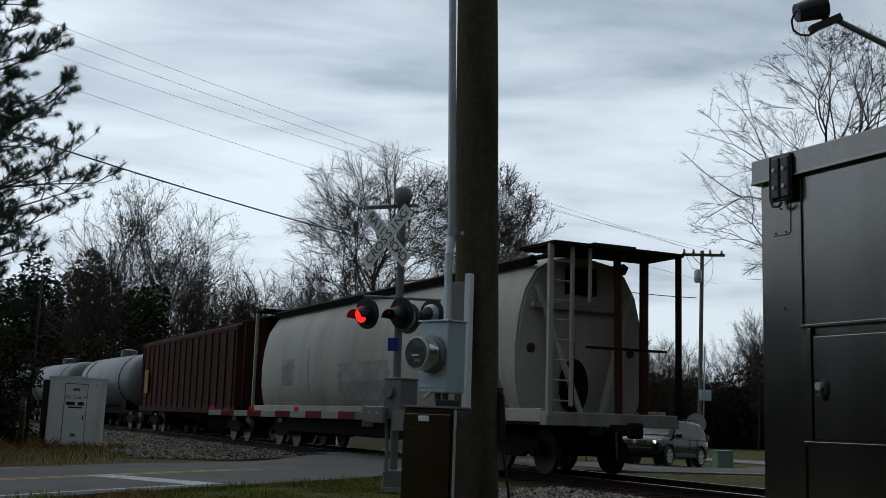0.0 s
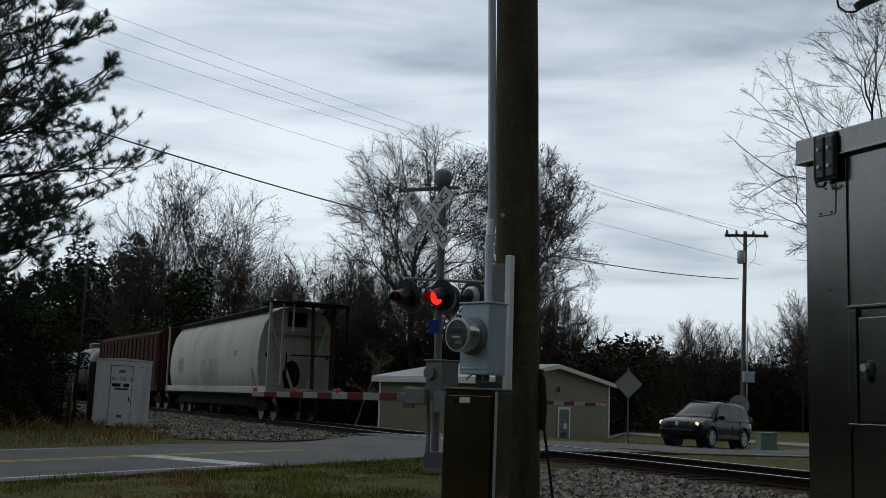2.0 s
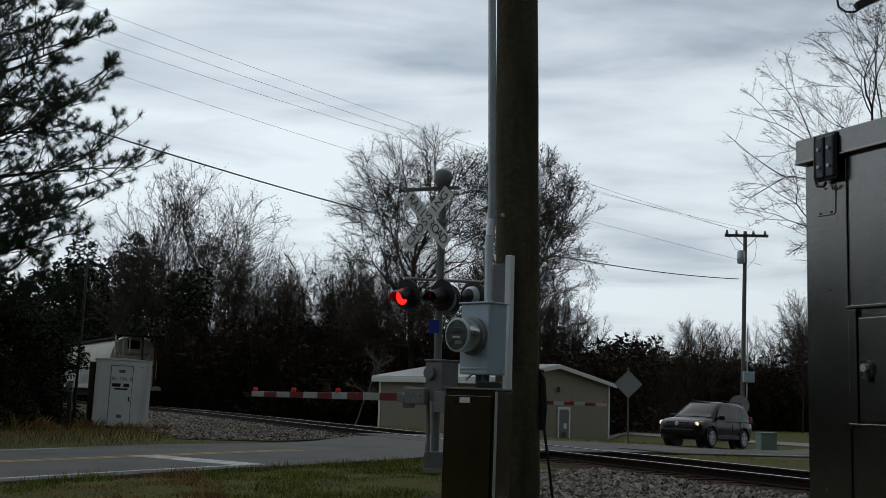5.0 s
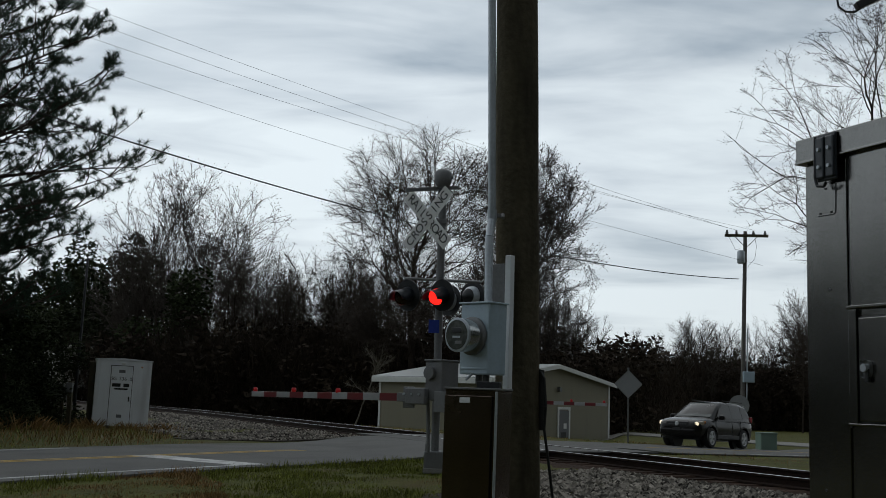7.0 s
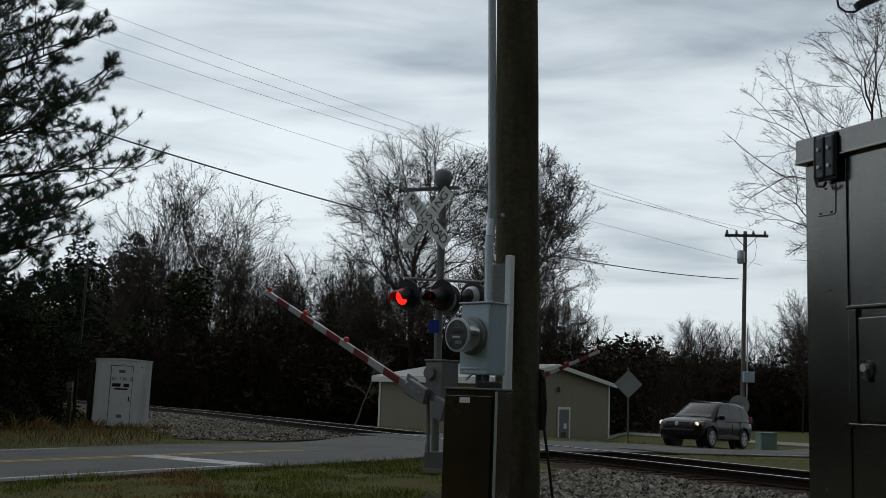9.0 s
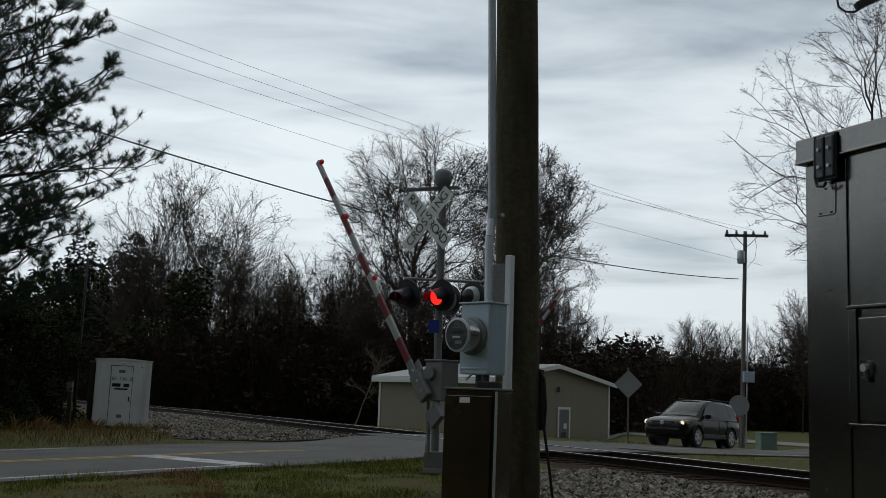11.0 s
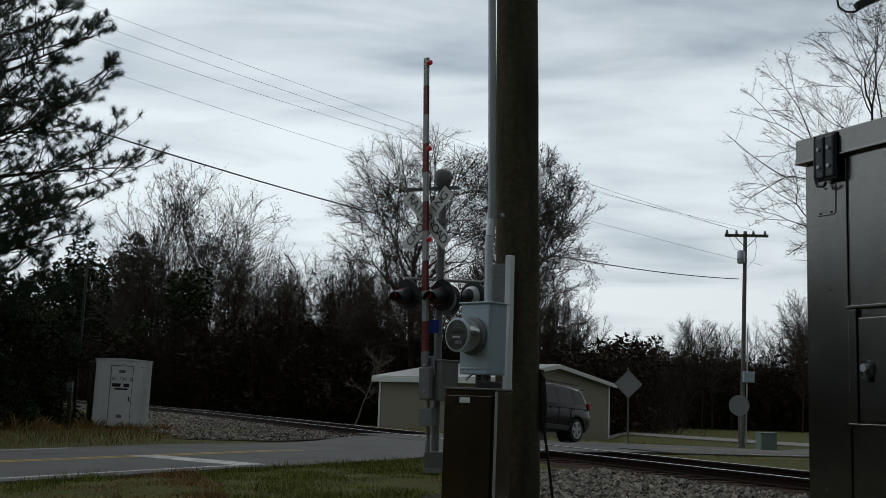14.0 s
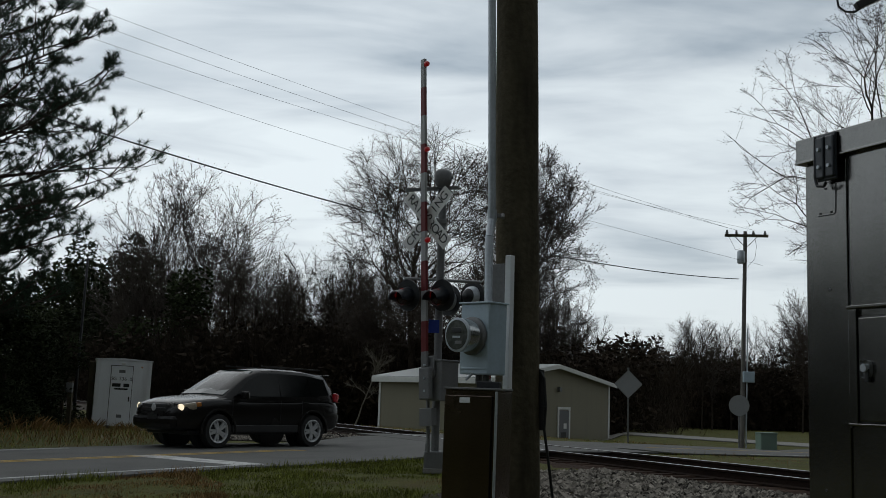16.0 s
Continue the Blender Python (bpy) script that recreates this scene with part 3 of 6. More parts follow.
# ---- the large aluminium signal cabinet beside the camera ----
def build_signal_cabinet():
    q = px_place(1428, 300, 5.0)
    # local x runs along the face towards the camera, y into the cabinet, z up
    k = thing("signal_cabinet", Matrix.Translation((q.x, q.y, -0.18)) @ pose(0, 0, 0, 0, 0, math.degrees(math.atan2(-TU.y, -TU.x))), "large weathered aluminium signal cabinet with hooded top and hinged door", "cabinet")
    o = k.matrix_basis.translation
    turn = k.matrix_basis.to_3x3()

    def on_face(x, y):
        """Local x and z where the sight line through (x, y) meets the face."""
        v = px_place(x, y, 1.0) - Vector(EYE)
        nrm = turn @ Vector((0, 1, 0))
        p = Vector(EYE) + v * ((o - Vector(EYE)).dot(nrm) / v.dot(nrm)) - o
        return p.dot(turn @ Vector((1, 0, 0))), p.z

    L_, D_ = 2.4, 1.2
    lip = on_face(1432, 292)[1]
    top = on_face(1412, 250)[1] - 0.01
    part("body", box((L_ / 2, D_ / 2, (top - 0.03) / 2), (L_, D_, top - 0.03), 0.006), M["alum"], k)
    part("hood", box((L_ / 2, D_ / 2, (top + lip) / 2), (L_ + 0.07, D_ + 0.07, top - lip), 0.005), M["alum"], k, "overhanging aluminium hood")
    part("hood_lip", box((L_ / 2, -0.036, lip + 0.006), (L_ + 0.07, 0.008, 0.012), 0.003), M["alum"], k)
    xs, _ = on_face(1503, 420)
    zl = on_face(1505, 545)[1]
    part("corner_stile", box((xs / 2 - 0.002, -0.004, lip / 2), (xs - 0.004, 0.010, lip - 0.02), 0.003), M["alum"], k)
    part("seam", box((xs + 0.003, -0.002, (lip + zl) / 2), (0.004, 0.006, lip - zl), 0), M["black"], k)
    part("upper_panel", box(((xs + L_) / 2 + 0.003, -0.003, (lip + zl) / 2), (L_ - xs - 0.008, 0.008, lip - zl - 0.012), 0.003), M["alum"], k)
    part("ledge", box(((xs + L_) / 2, -0.012, zl), (L_ - xs + 0.01, 0.022, 0.014), 0.003), M["alum"], k, "narrow drip ledge over the door")
    xd, zt = on_face(1521, 562)
    zb = on_face(1521, 747)[1]
    part("door_stile", box(((xs + xd) / 2, -0.010, (zl + zb) / 2 - 0.01), (xd - xs - 0.004, 0.016, zl - zb), 0.003), M["alum"], k)
    part("door_gap", box((xd + 0.55, -0.0015, (zt + zb) / 2), (1.10, 0.005, zt - zb + 0.004), 0), M["black"], k)
    d = part("door", box((xd + 0.55, -0.008, (zt + zb) / 2), (1.09, 0.012, zt - zb - 0.006), 0.004), M["alum"], k, "inset cabinet door")
    part("sill_lip", box((xd + 0.5, -0.014, zb - 0.012), (1.1, 0.014, 0.010), 0.003), M["alum"], k)
    xk, zk = on_face(1540, 650)
    part("lock_plate", box((xk, -0.018, zk - 0.01), (0.055, 0.012, 0.075), 0.02), M["dull_galv"], d)
    part("lock_disc", rod((xk + 0.004, -0.02, zk - 0.005), (xk + 0.004, -0.045, zk - 0.005), 0.017, seg=18), M["galv"], d)
    part("handle", box((xk + 0.012, -0.026, zk - 0.035), (0.020, 0.016, 0.06), 0.006), M["black"], d)
    # clamp over the hood edge
    xc, zc = on_face(1477, 280)
    lat = part("clamp_plate", box((xc, -0.043, zc), (0.115, 0.014, 0.215), 0.006), M["hood_metal"], k, "dark bolted clamp plate")
    for dx in (-0.03, 0.03):
        part("clamp_strap", box((xc + dx, -0.055, zc - 0.002), (0.052, 0.016, 0.19), 0.008), M["hood_metal"], lat)
        for dz in (-0.045, 0.035):
            part("bolt", rod((xc + dx, -0.06, zc + dz), (xc + dx, -0.072, zc + dz), 0.009, seg=10), M["galv"], lat)
    bm = bmesh.new()
    pts = [(xc - 0.06, zc + 0.10), (xc - 0.063, zc - 0.09), (xc - 0.05, zc - 0.125), (xc - 0.01, zc - 0.132), (xc + 0.005, zc - 0.115)]
    for a, b in zip(pts, pts[1:]):
        rod((a[0], -0.055, a[1]), (b[0], -0.055, b[1]), 0.007, seg=8, bm=bm)
    part("hook", bm, M["black"], lat, smooth=True)
    bm = bmesh.new()
    pts = [on_face(1482, 325), on_face(1482, 376), on_face(1478, 380), on_face(1451, 384)]
    for a, b in zip(pts, pts[1:]):
        rod((a[0], -0.010, a[1]), (b[0], -0.010, b[1]), 0.0025, seg=6, bm=bm)
    part("safety_wire", bm, M["black"], k)
    for p in ((1464, 335), (1455, 379), (1474, 376), (1472, 513), (1466, 868), (1510, 755)):
        x, z = on_face(*p)
        part("rivet", rod((x, -0.008, z), (x, -0.013, z), 0.005, seg=8), M["black"], k)
    part("base_plinth", box((L_ / 2, D_ / 2, 0.02), (L_ + 0.2, D_ + 0.2, 0.10), 0.01), M["concrete"], k)


build_signal_cabinet()


def build_lamp_arm():
    """A floodlight on an arm above the cabinet."""
    k = thing("floodlight", pose(*px_place(1620, 60, 5.6)), "dark floodlight on a pipe arm with looped cable above the cabinet", "floodlight")
    o = k.matrix_basis.translation
    P = lambda x, y, d=5.6: px_place(x, y, d) - o
    part("arm", rod(P(1700, 60), P(1560, -8), 0.016, seg=12), M["dull_galv"], k, smooth=True)
    part("post", rod(P(1700, 40), P(1700, 420), 0.03, seg=12), M["dull_galv"], k, smooth=True)
    part("bracket", bar(P(1515, 12), P(1570, -12), 0.05, 0.04), M["black"], k)
    part("lamp_head", rod(P(1490, -18), P(1540, -32), 0.05, 0.07, seg=16), M["black"], k, smooth=True)
    part("yoke", bar(P(1530, -25), P(1548, 0), 0.02, 0.03), M["black"], k)
    bm = bmesh.new()
    pts = [P(1488, -22), P(1481, -4), P(1484, 12), P(1496, 21), P(1512, 22), P(1528, 12)]
    for a, b in zip(pts, pts[1:]):
        rod(a, b, 0.006, seg=6, bm=bm)
    part("cable_loop", bm, M["cable"], k)


build_lamp_arm()


# ---- crossing signals ----
def text_mesh(s, size, depth=0.002):
    cu = bpy.data.curves.new("t", "FONT")
    cu.body, cu.size, cu.extrude, cu.align_x, cu.align_y = s, size, depth, "CENTER", "CENTER"
    ob = bpy.data.objects.new("t", cu)
    scene.collection.objects.link(ob)
    me = bpy.data.meshes.new_from_object(ob.evaluated_get(bpy.context.evaluated_depsgraph_get()))
    bpy.data.objects.remove(ob)
    return me


def lamp_unit(parent, m, name="flasher"):
    """One flashing light: round black backing, hooded housing, and a lens disc that turns lit or dark side out. Faces -y."""
    f = part(name, lathe([(0.255, -0.006), (0.255, 0.006)], 32, m=m @ pose(0, 0, 0, 90)), M["black"], parent, "round black backing disc with hooded lamp")
    part("housing", lathe([(0.07, -0.16), (0.12, -0.12), (0.125, 0.0)], 24, m=m @ pose(0, 0.0, 0, 90) @ pose(0, 0, 0)), M["black"], f, smooth=True)
    # added tube that blocks the turned lens's glow from the hood
    part("lens_collar", rod(m @ Vector((0, 0, -0.02)), m @ Vector((0, -0.15, -0.02)), 0.137, seg=28, caps=False), M["black"], f, smooth=True)
    # hood: a half tube over the lens
    bm = bmesh.new()
    rings = []
    for k, (y, lo) in enumerate(((0.0, -122), (-0.13, -104), (-0.31, -78))):
        ring = []
        for i in range(19):
            a = radians(90 + lo * (1 - i / 9.0))
            r = 0.14 + 0.012 * k
            ring.append(bm.verts.new((r * math.cos(a), y, r * math.sin(a) - 0.045 * k)))
        rings.append(ring)
    for a, b in zip(rings, rings[1:]):
        for i in range(18):
            bm.faces.new((a[i], a[i + 1], b[i + 1], b[i]))
    r = bmesh.ops.solidify(bm, geom=list(bm.faces), thickness=0.006)
    bmesh.ops.transform(bm, matrix=m, verts=bm.verts)
    part("hood", bm, M["hood_metal"], f, smooth=True)
    return f


def lens(parent, m):
    """The lens: a thin drum, lit on its front face and dark on its back."""
    bm = lathe([(0.02, -0.035), (0.09, -0.024), (0.128, -0.006), (0.128, 0.006), (0.09, 0.024), (0.02, 0.035)], 28, m=pose(0, 0, 0, 90))
    me = mesh_of("lens", bm, [M["red_glow"], M["red_dark"]], True)
    me.polygons.foreach_set("material_index", [0 if p.center.y < 0 else 1 for p in me.polygons])
    ob = new("lens", me)
    ob.parent = parent
    ob.matrix_basis = m
    ob["label"] = "round red signal lens"
    return ob


def gate_arm(parent, length, m, sign=1):
    """A striped gate arm along local -x (sign=1), with three lamps on top."""
    arm = new("gate_arm", mesh_of("gate_arm", box((-sign * 0.35, 0, 0), (0.75, 0.05, 0.14), 0.01), M["dull_galv"]))
    arm.parent = parent
    arm.matrix_basis = m
    arm["label"] = "red and white striped crossing gate arm"
    n, x = 0, 0.72
    step = (length - 0.72) / 10
    while n < 10:
        h = 0.125 - 0.003 * n
        b = box((-sign * (x + step / 2), 0, 0), (step, 0.05, h), 0.004)
        part("stripe", b, M["gate_red"] if n % 2 == 0 else M["gate_white"], arm)
        x, n = x + step, n + 1
    for d in (length - 0.1, length * 0.72, length * 0.45):
        part("arm_lamp", lathe([(0.035, 0.0), (0.045, 0.02), (0.04, 0.065), (0.028, 0.08)], 14, m=pose(-sign * d, 0, 0.05)), M["red_dim"], arm, "small red arm lamp", smooth=True)
    part("counterweight", box((sign * 0.30, 0.10, -0.06), (0.28, 0.10, 0.32), 0.01), M["dull_galv"], arm)
    part("arm_bracket", box((-sign * 0.22, 0.0, 0.02), (0.50, 0.09, 0.26), 0.02), M["dull_galv"], arm)
    part("bracket_plate", box((-sign * 0.50, 0.06, 0.0), (0.30, 0.02, 0.34), 0.01), M["dull_galv"], arm)
    for dx in (0.1, 0.3, 0.5):
        part("arm_bolt", rod((-sign * dx, -0.06, 0.05), (-sign * dx, -0.03, 0.05), 0.02, seg=8), M["galv"], arm)
    return arm


LENSES, ARMS = [], []


def build_crossing_signal(m, name_label, face_turn, arm_len, sign, detail=True):
    """Mast with bell, crossbuck, flashing lights, gate mechanism and arm. Local -y faces the oncoming driver; the arm runs along local -x."""
    k = thing("crossing_signal", m, name_label, "crossing signal", "crossing signals with gates")
    part("mast", rod((0, 0, 0.3), (0, 0, 4.55), 0.064, seg=20), M["dull_galv"], k, smooth=True)
    part("base_casting", box((0, 0, 0.16), (0.34, 0.30, 0.30), 0.03), M["dull_galv"], k)
    part("anchor_foot", box((0, 0, 0.0), (0.36, 0.34, 0.08), 0.01), M["concrete"], k)
    for sx in (-1, 1):
        for sy in (-1, 1):
            part("anchor_bolt", rod((sx * 0.14, sy * 0.12, 0.0), (sx * 0.14, sy * 0.12, 0.42), 0.014), M["dull_galv"], k)
    part("bell", lathe([(0.06, 4.55), (0.12, 4.60), (0.145, 4.68), (0.145, 4.80), (0.10, 4.85), (0.03, 4.87)], 24), M["dull_galv"], k, smooth=True)
    part("bell_lip", box((0.13, -0.03, 4.72), (0.08, 0.05, 0.05), 0.01), M["black"], k)
    part("mast_collar", rod((0, 0, 4.40), (0, 0, 4.54), 0.078, seg=20), M["black"], k, smooth=True)
    return k


def build_near_signal():
    o = Vector((-0.03, 17.9, -0.03))
    k = build_crossing_signal(Matrix.Translation(o), "galvanised railroad crossing signal with crossbuck, red lights and striped gate arm", 0, 4.75, 1)
    P = lambda x, y, d=17.9: px_place(x, y, d) - o
    # the driver comes along the road from the camera's side: faces look back along -RU
    turn = -52 + 14
    R = pose(0, 0, 0, 0, 0, turn)
    # crossbuck
    c = P(757, 388, 17.75)
    xb = part("crossbuck", box((0, 0, 0), (0.2, 0.014, 0.2), 0.002, rot=None), M["blade_white"], k, "white crossbuck sign lettered in black", at=Matrix.Translation(c) @ R)
    for ang, txt in ((-46, "RAIL ROAD"), (46, "CROSSING")):
        b = part("blade", box((0, -0.012 if ang > 0 else -0.006, 0), (1.22, 0.008, 0.23), 0.003), M["blade_white"], xb, at=pose(0, 0, 0, 0, -ang, 0))
        for i, ch in enumerate(txt):
            if ch == " ":
                continue
            x = (i - (len(txt) - 1) / 2) * (1.10 / len(txt))
            t = new("letter", text_mesh(ch, 0.205))
            t.data.materials.append(M["letter"])
            t.parent = b
            t.matrix_basis = pose(x, (-0.018 if ang > 0 else -0.012), 0, 90)
    part("crossbuck_bracket", box((0, 0, c.z - 0.02), (0.16, 0.16, 0.07), 0.01), M["dull_galv"], k)
    # upper cross arm
    a, b = P(718, 337, 17.8), P(812, 332, 18.0)
    part("sign_arm", bar(a, b, 0.05, 0.06), M["dull_galv"], k)
    # light arms and units
    part("light_arm", rod(P(716, 493, 17.9), P(852, 500, 17.9), 0.024, seg=12), M["dull_galv"], k, smooth=True)
    lt = -42
    for i, (x, y, d) in enumerate(((722, 523, 17.75), (783, 523, 17.6))):
        mm = Matrix.Translation(P(x, y, d)) @ pose(0, 0, 0, 6, 0, lt)
        f = lamp_unit(k, mm)
        LENSES.append((lens(f, mm @ pose(0, -0.135, -0.02)), mm @ pose(0, -0.135, -0.02), i))
    # units of the opposite direction, seen from behind
    for x, y, d in ((836, 525, 18.1), (795, 532, 18.25)):
        mm = Matrix.Translation(P(x, y, d)) @ pose(0, 0, 0, 0, 0, lt + 180)
        f = lamp_unit(k, mm)
        part("back_shell", lathe([(0.17, 0.0), (0.16, 0.06), (0.10, 0.13), (0.03, 0.15)], 24, m=mm @ pose(0, 0.0, 0, -90)), M["galv"], f, "silver rear dome", smooth=True)
    part("sign_plate", box(P(768, 578, 17.75), (0.17, 0.012, 0.21), 0.003, rot=pose(0, 0, 0, 0, 0, 0)), M["blue"], k, "small blue information plate")
    # mechanism box and arm
    R2 = pose(0, 0, 0, 0, 0, math.degrees(math.atan2(RN.y, RN.x)))
    g = P(782, 675, 17.7)
    mech = part("gate_mechanism", box((0, 0, 0), (0.34, 0.42, 0.62), 0.02), M["dull_galv"], k, "grey gate mechanism box", at=Matrix.Translation(g) @ R2)
    part("mechanism_lid", box((0, 0, 0.32), (0.37, 0.45, 0.03), 0.008), M["dull_galv"], mech)
    part("pivot_cap", rod((-0.05, -0.22, 0.12), (-0.05, -0.28, 0.12), 0.10, seg=20), M["dull_galv"], mech, smooth=True)
    part("conduit_leg", rod(P(757, 700, 17.75), P(758, 800, 17.75), 0.028, seg=12), M["dull_galv"], k, smooth=True)
    hub = P(752, 704, 17.55)
    R3 = pose(0, 0, 0, 0, 0, -52)
    base = Matrix.Translation(hub) @ R3
    arm = gate_arm(k, 5.56, base)
    ARMS.append((arm, base, 1))


def build_far_signal():
    x, y = road_xy(14.0, -5.7)
    o = Vector((x, y, ground_z(x, y)))
    k = build_crossing_signal(Matrix.Translation(o) @ pose(0, 0, 0, 0, 0, 180 + ROAD_TURN - 90), "galvanised crossing signal with gate arm across the far lane", 0, 4.75, 1)
    part("gate_mechanism", box((0.0, -0.2, 1.3), (0.34, 0.42, 0.62), 0.02), M["dull_galv"], k, "grey gate mechanism box")
    part("light_arm", rod((-0.7, 0, 2.7), (0.7, 0, 2.7), 0.024), M["dull_galv"], k)
    base = pose(-0.2, -0.1, 1.19, 0, 0, 0)
    arm = gate_arm(k, 4.6, base)
    ARMS.append((arm, base, 1))


build_near_signal()
build_far_signal()


# ---- signal house, posts ----
def build_signal_house():
    a, b = px_place(170, 636, 35.7), px_place(268, 641, 36.25)
    c = (a + b) / 2
    zg = ground_z(c.x, c.y)
    w = (b - a).length
    turn = math.degrees(math.atan2(b.y - a.y, b.x - a.x))
    k = thing("signal_house", Matrix.Translation((c.x, c.y, zg)) @ pose(0, 0, 0, 0, 1.0, turn), "white sheet metal railway signal house with a door and stencilled lettering", "equipment house")
    h = a.z - zg
    D_ = 1.7
    z0 = 0.08
    wt = w
    part("wall", box((0, D_ / 2, (h + z0) / 2), (wt, D_, h - z0), 0.01), M["white_sheet"], k)
    part("roof", prism([(-wt / 2 - 0.03, h), (wt / 2 + 0.03, h), (wt / 2 + 0.03, h + 0.02), (0, h + 0.06), (-wt / 2 - 0.03, h + 0.02)], D_ + 0.06, m=pose(0, D_ / 2, 0)), M["white_sheet"], k)
    d = part("door", box((-0.06, -0.014, h / 2 - 0.02), (0.66, 0.02, h - 0.34), 0.005), M["white_sheet"], k)
    for s in (-1, 1):
        part("door_gap", box((-0.06 + s * 0.34, -0.006, h / 2 - 0.02), (0.016, 0.006, h - 0.33), 0), M["black"], d)
    part("door_gap", box((-0.06, -0.006, h - 0.185), (0.70, 0.006, 0.03), 0), M["black"], d)
    part("door_handle", rod((0.2, -0.05, h * 0.47), (0.2, -0.05, h * 0.40), 0.018), M["black"], d)
    part("lintel_lamp", box((-0.03, -0.05, h - 0.11), (0.13, 0.08, 0.06), 0.01), M["blade_white"], k, "small white lamp over the door")
    part("indicator_lamp", rod((0.55, 0, h - 0.2), (0.55, -0.03, h - 0.2), 0.028, seg=12), M["amber"], k, "small amber indicator lamp")
    part("vent", box((-0.06, -0.027, h - 0.36), (0.2, 0.006, 0.09), 0.002), M["dull_galv"], d)
    part("plate", box((-0.06, -0.027, 0.40), (0.16, 0.006, 0.10), 0.002), M["dull_galv"], d)
    for txt, z, size in (("SG 336.0", h - 0.60, 0.155),):
        for i, ch in enumerate(txt):
            if ch != " ":
                t = new("letter", text_mesh(ch, size))
                t.data.materials.append(M["letter"])
                t.parent = d
                t.matrix_basis = pose(-0.06 + (i - 3.5) * 0.082, -0.027, z, 90)
    for x, wd in ((-0.21, 0.26), (0.10, 0.18)):
        part("stencil_bar", box((x, -0.027, h - 0.80), (wd, 0.004, 0.11), 0), M["letter"], d)
    part("stencil_bar", box((-0.06, -0.027, h - 0.92), (0.42, 0.004, 0.05), 0), M["letter"], d)
    for i in range(5):
        part("skid_foot", box((-wt / 2 + 0.12 + i * (wt - 0.24) / 4, 0.1, 0.03), (0.12, 0.2, 0.16), 0.01), M["black"], k)
    # pedestal beside it
    q = px_place(119, 765, 34.5)
    zq = ground_z(q.x, q.y)
    p = thing("pedestal", pose(q.x, q.y, zq), "dark pedestal post with a small grey meter box", "post")
    part("post", box((0, 0, 0.7), (0.13, 0.13, 1.5), 0.01), M["pole_wood"], p)
    part("meter_box", box((0, -0.09, 1.25), (0.2, 0.14, 0.3), 0.02), M["dull_galv"], p)
    part("second_post", box((-0.26, 0.1, 0.4), (0.09, 0.09, 0.9), 0.01), M["pole_wood"], p)
    # slim dark mast behind the foliage
    q = px_place(133, 690, 37)
    k2 = thing("slim_mast", pose(q.x, q.y, ground_z(q.x, q.y)), "slim dark pole by the evergreen bushes", "pole")
    part("shaft", rod((0, 0, -0.1), (0.1, 0, 5.6), 0.055, 0.04, seg=10), M["black"], k2, smooth=True)
    q = px_place(157, 757, 36.4)
    k3 = thing("timber_post", pose(q.x, q.y, ground_z(q.x, q.y)), "dark square timber post beside the signal house", "post")
    part("shaft", box((0, 0, 1.05), (0.2, 0.16, 2.15), 0.02), M["pole_wood"], k3)


build_signal_house()


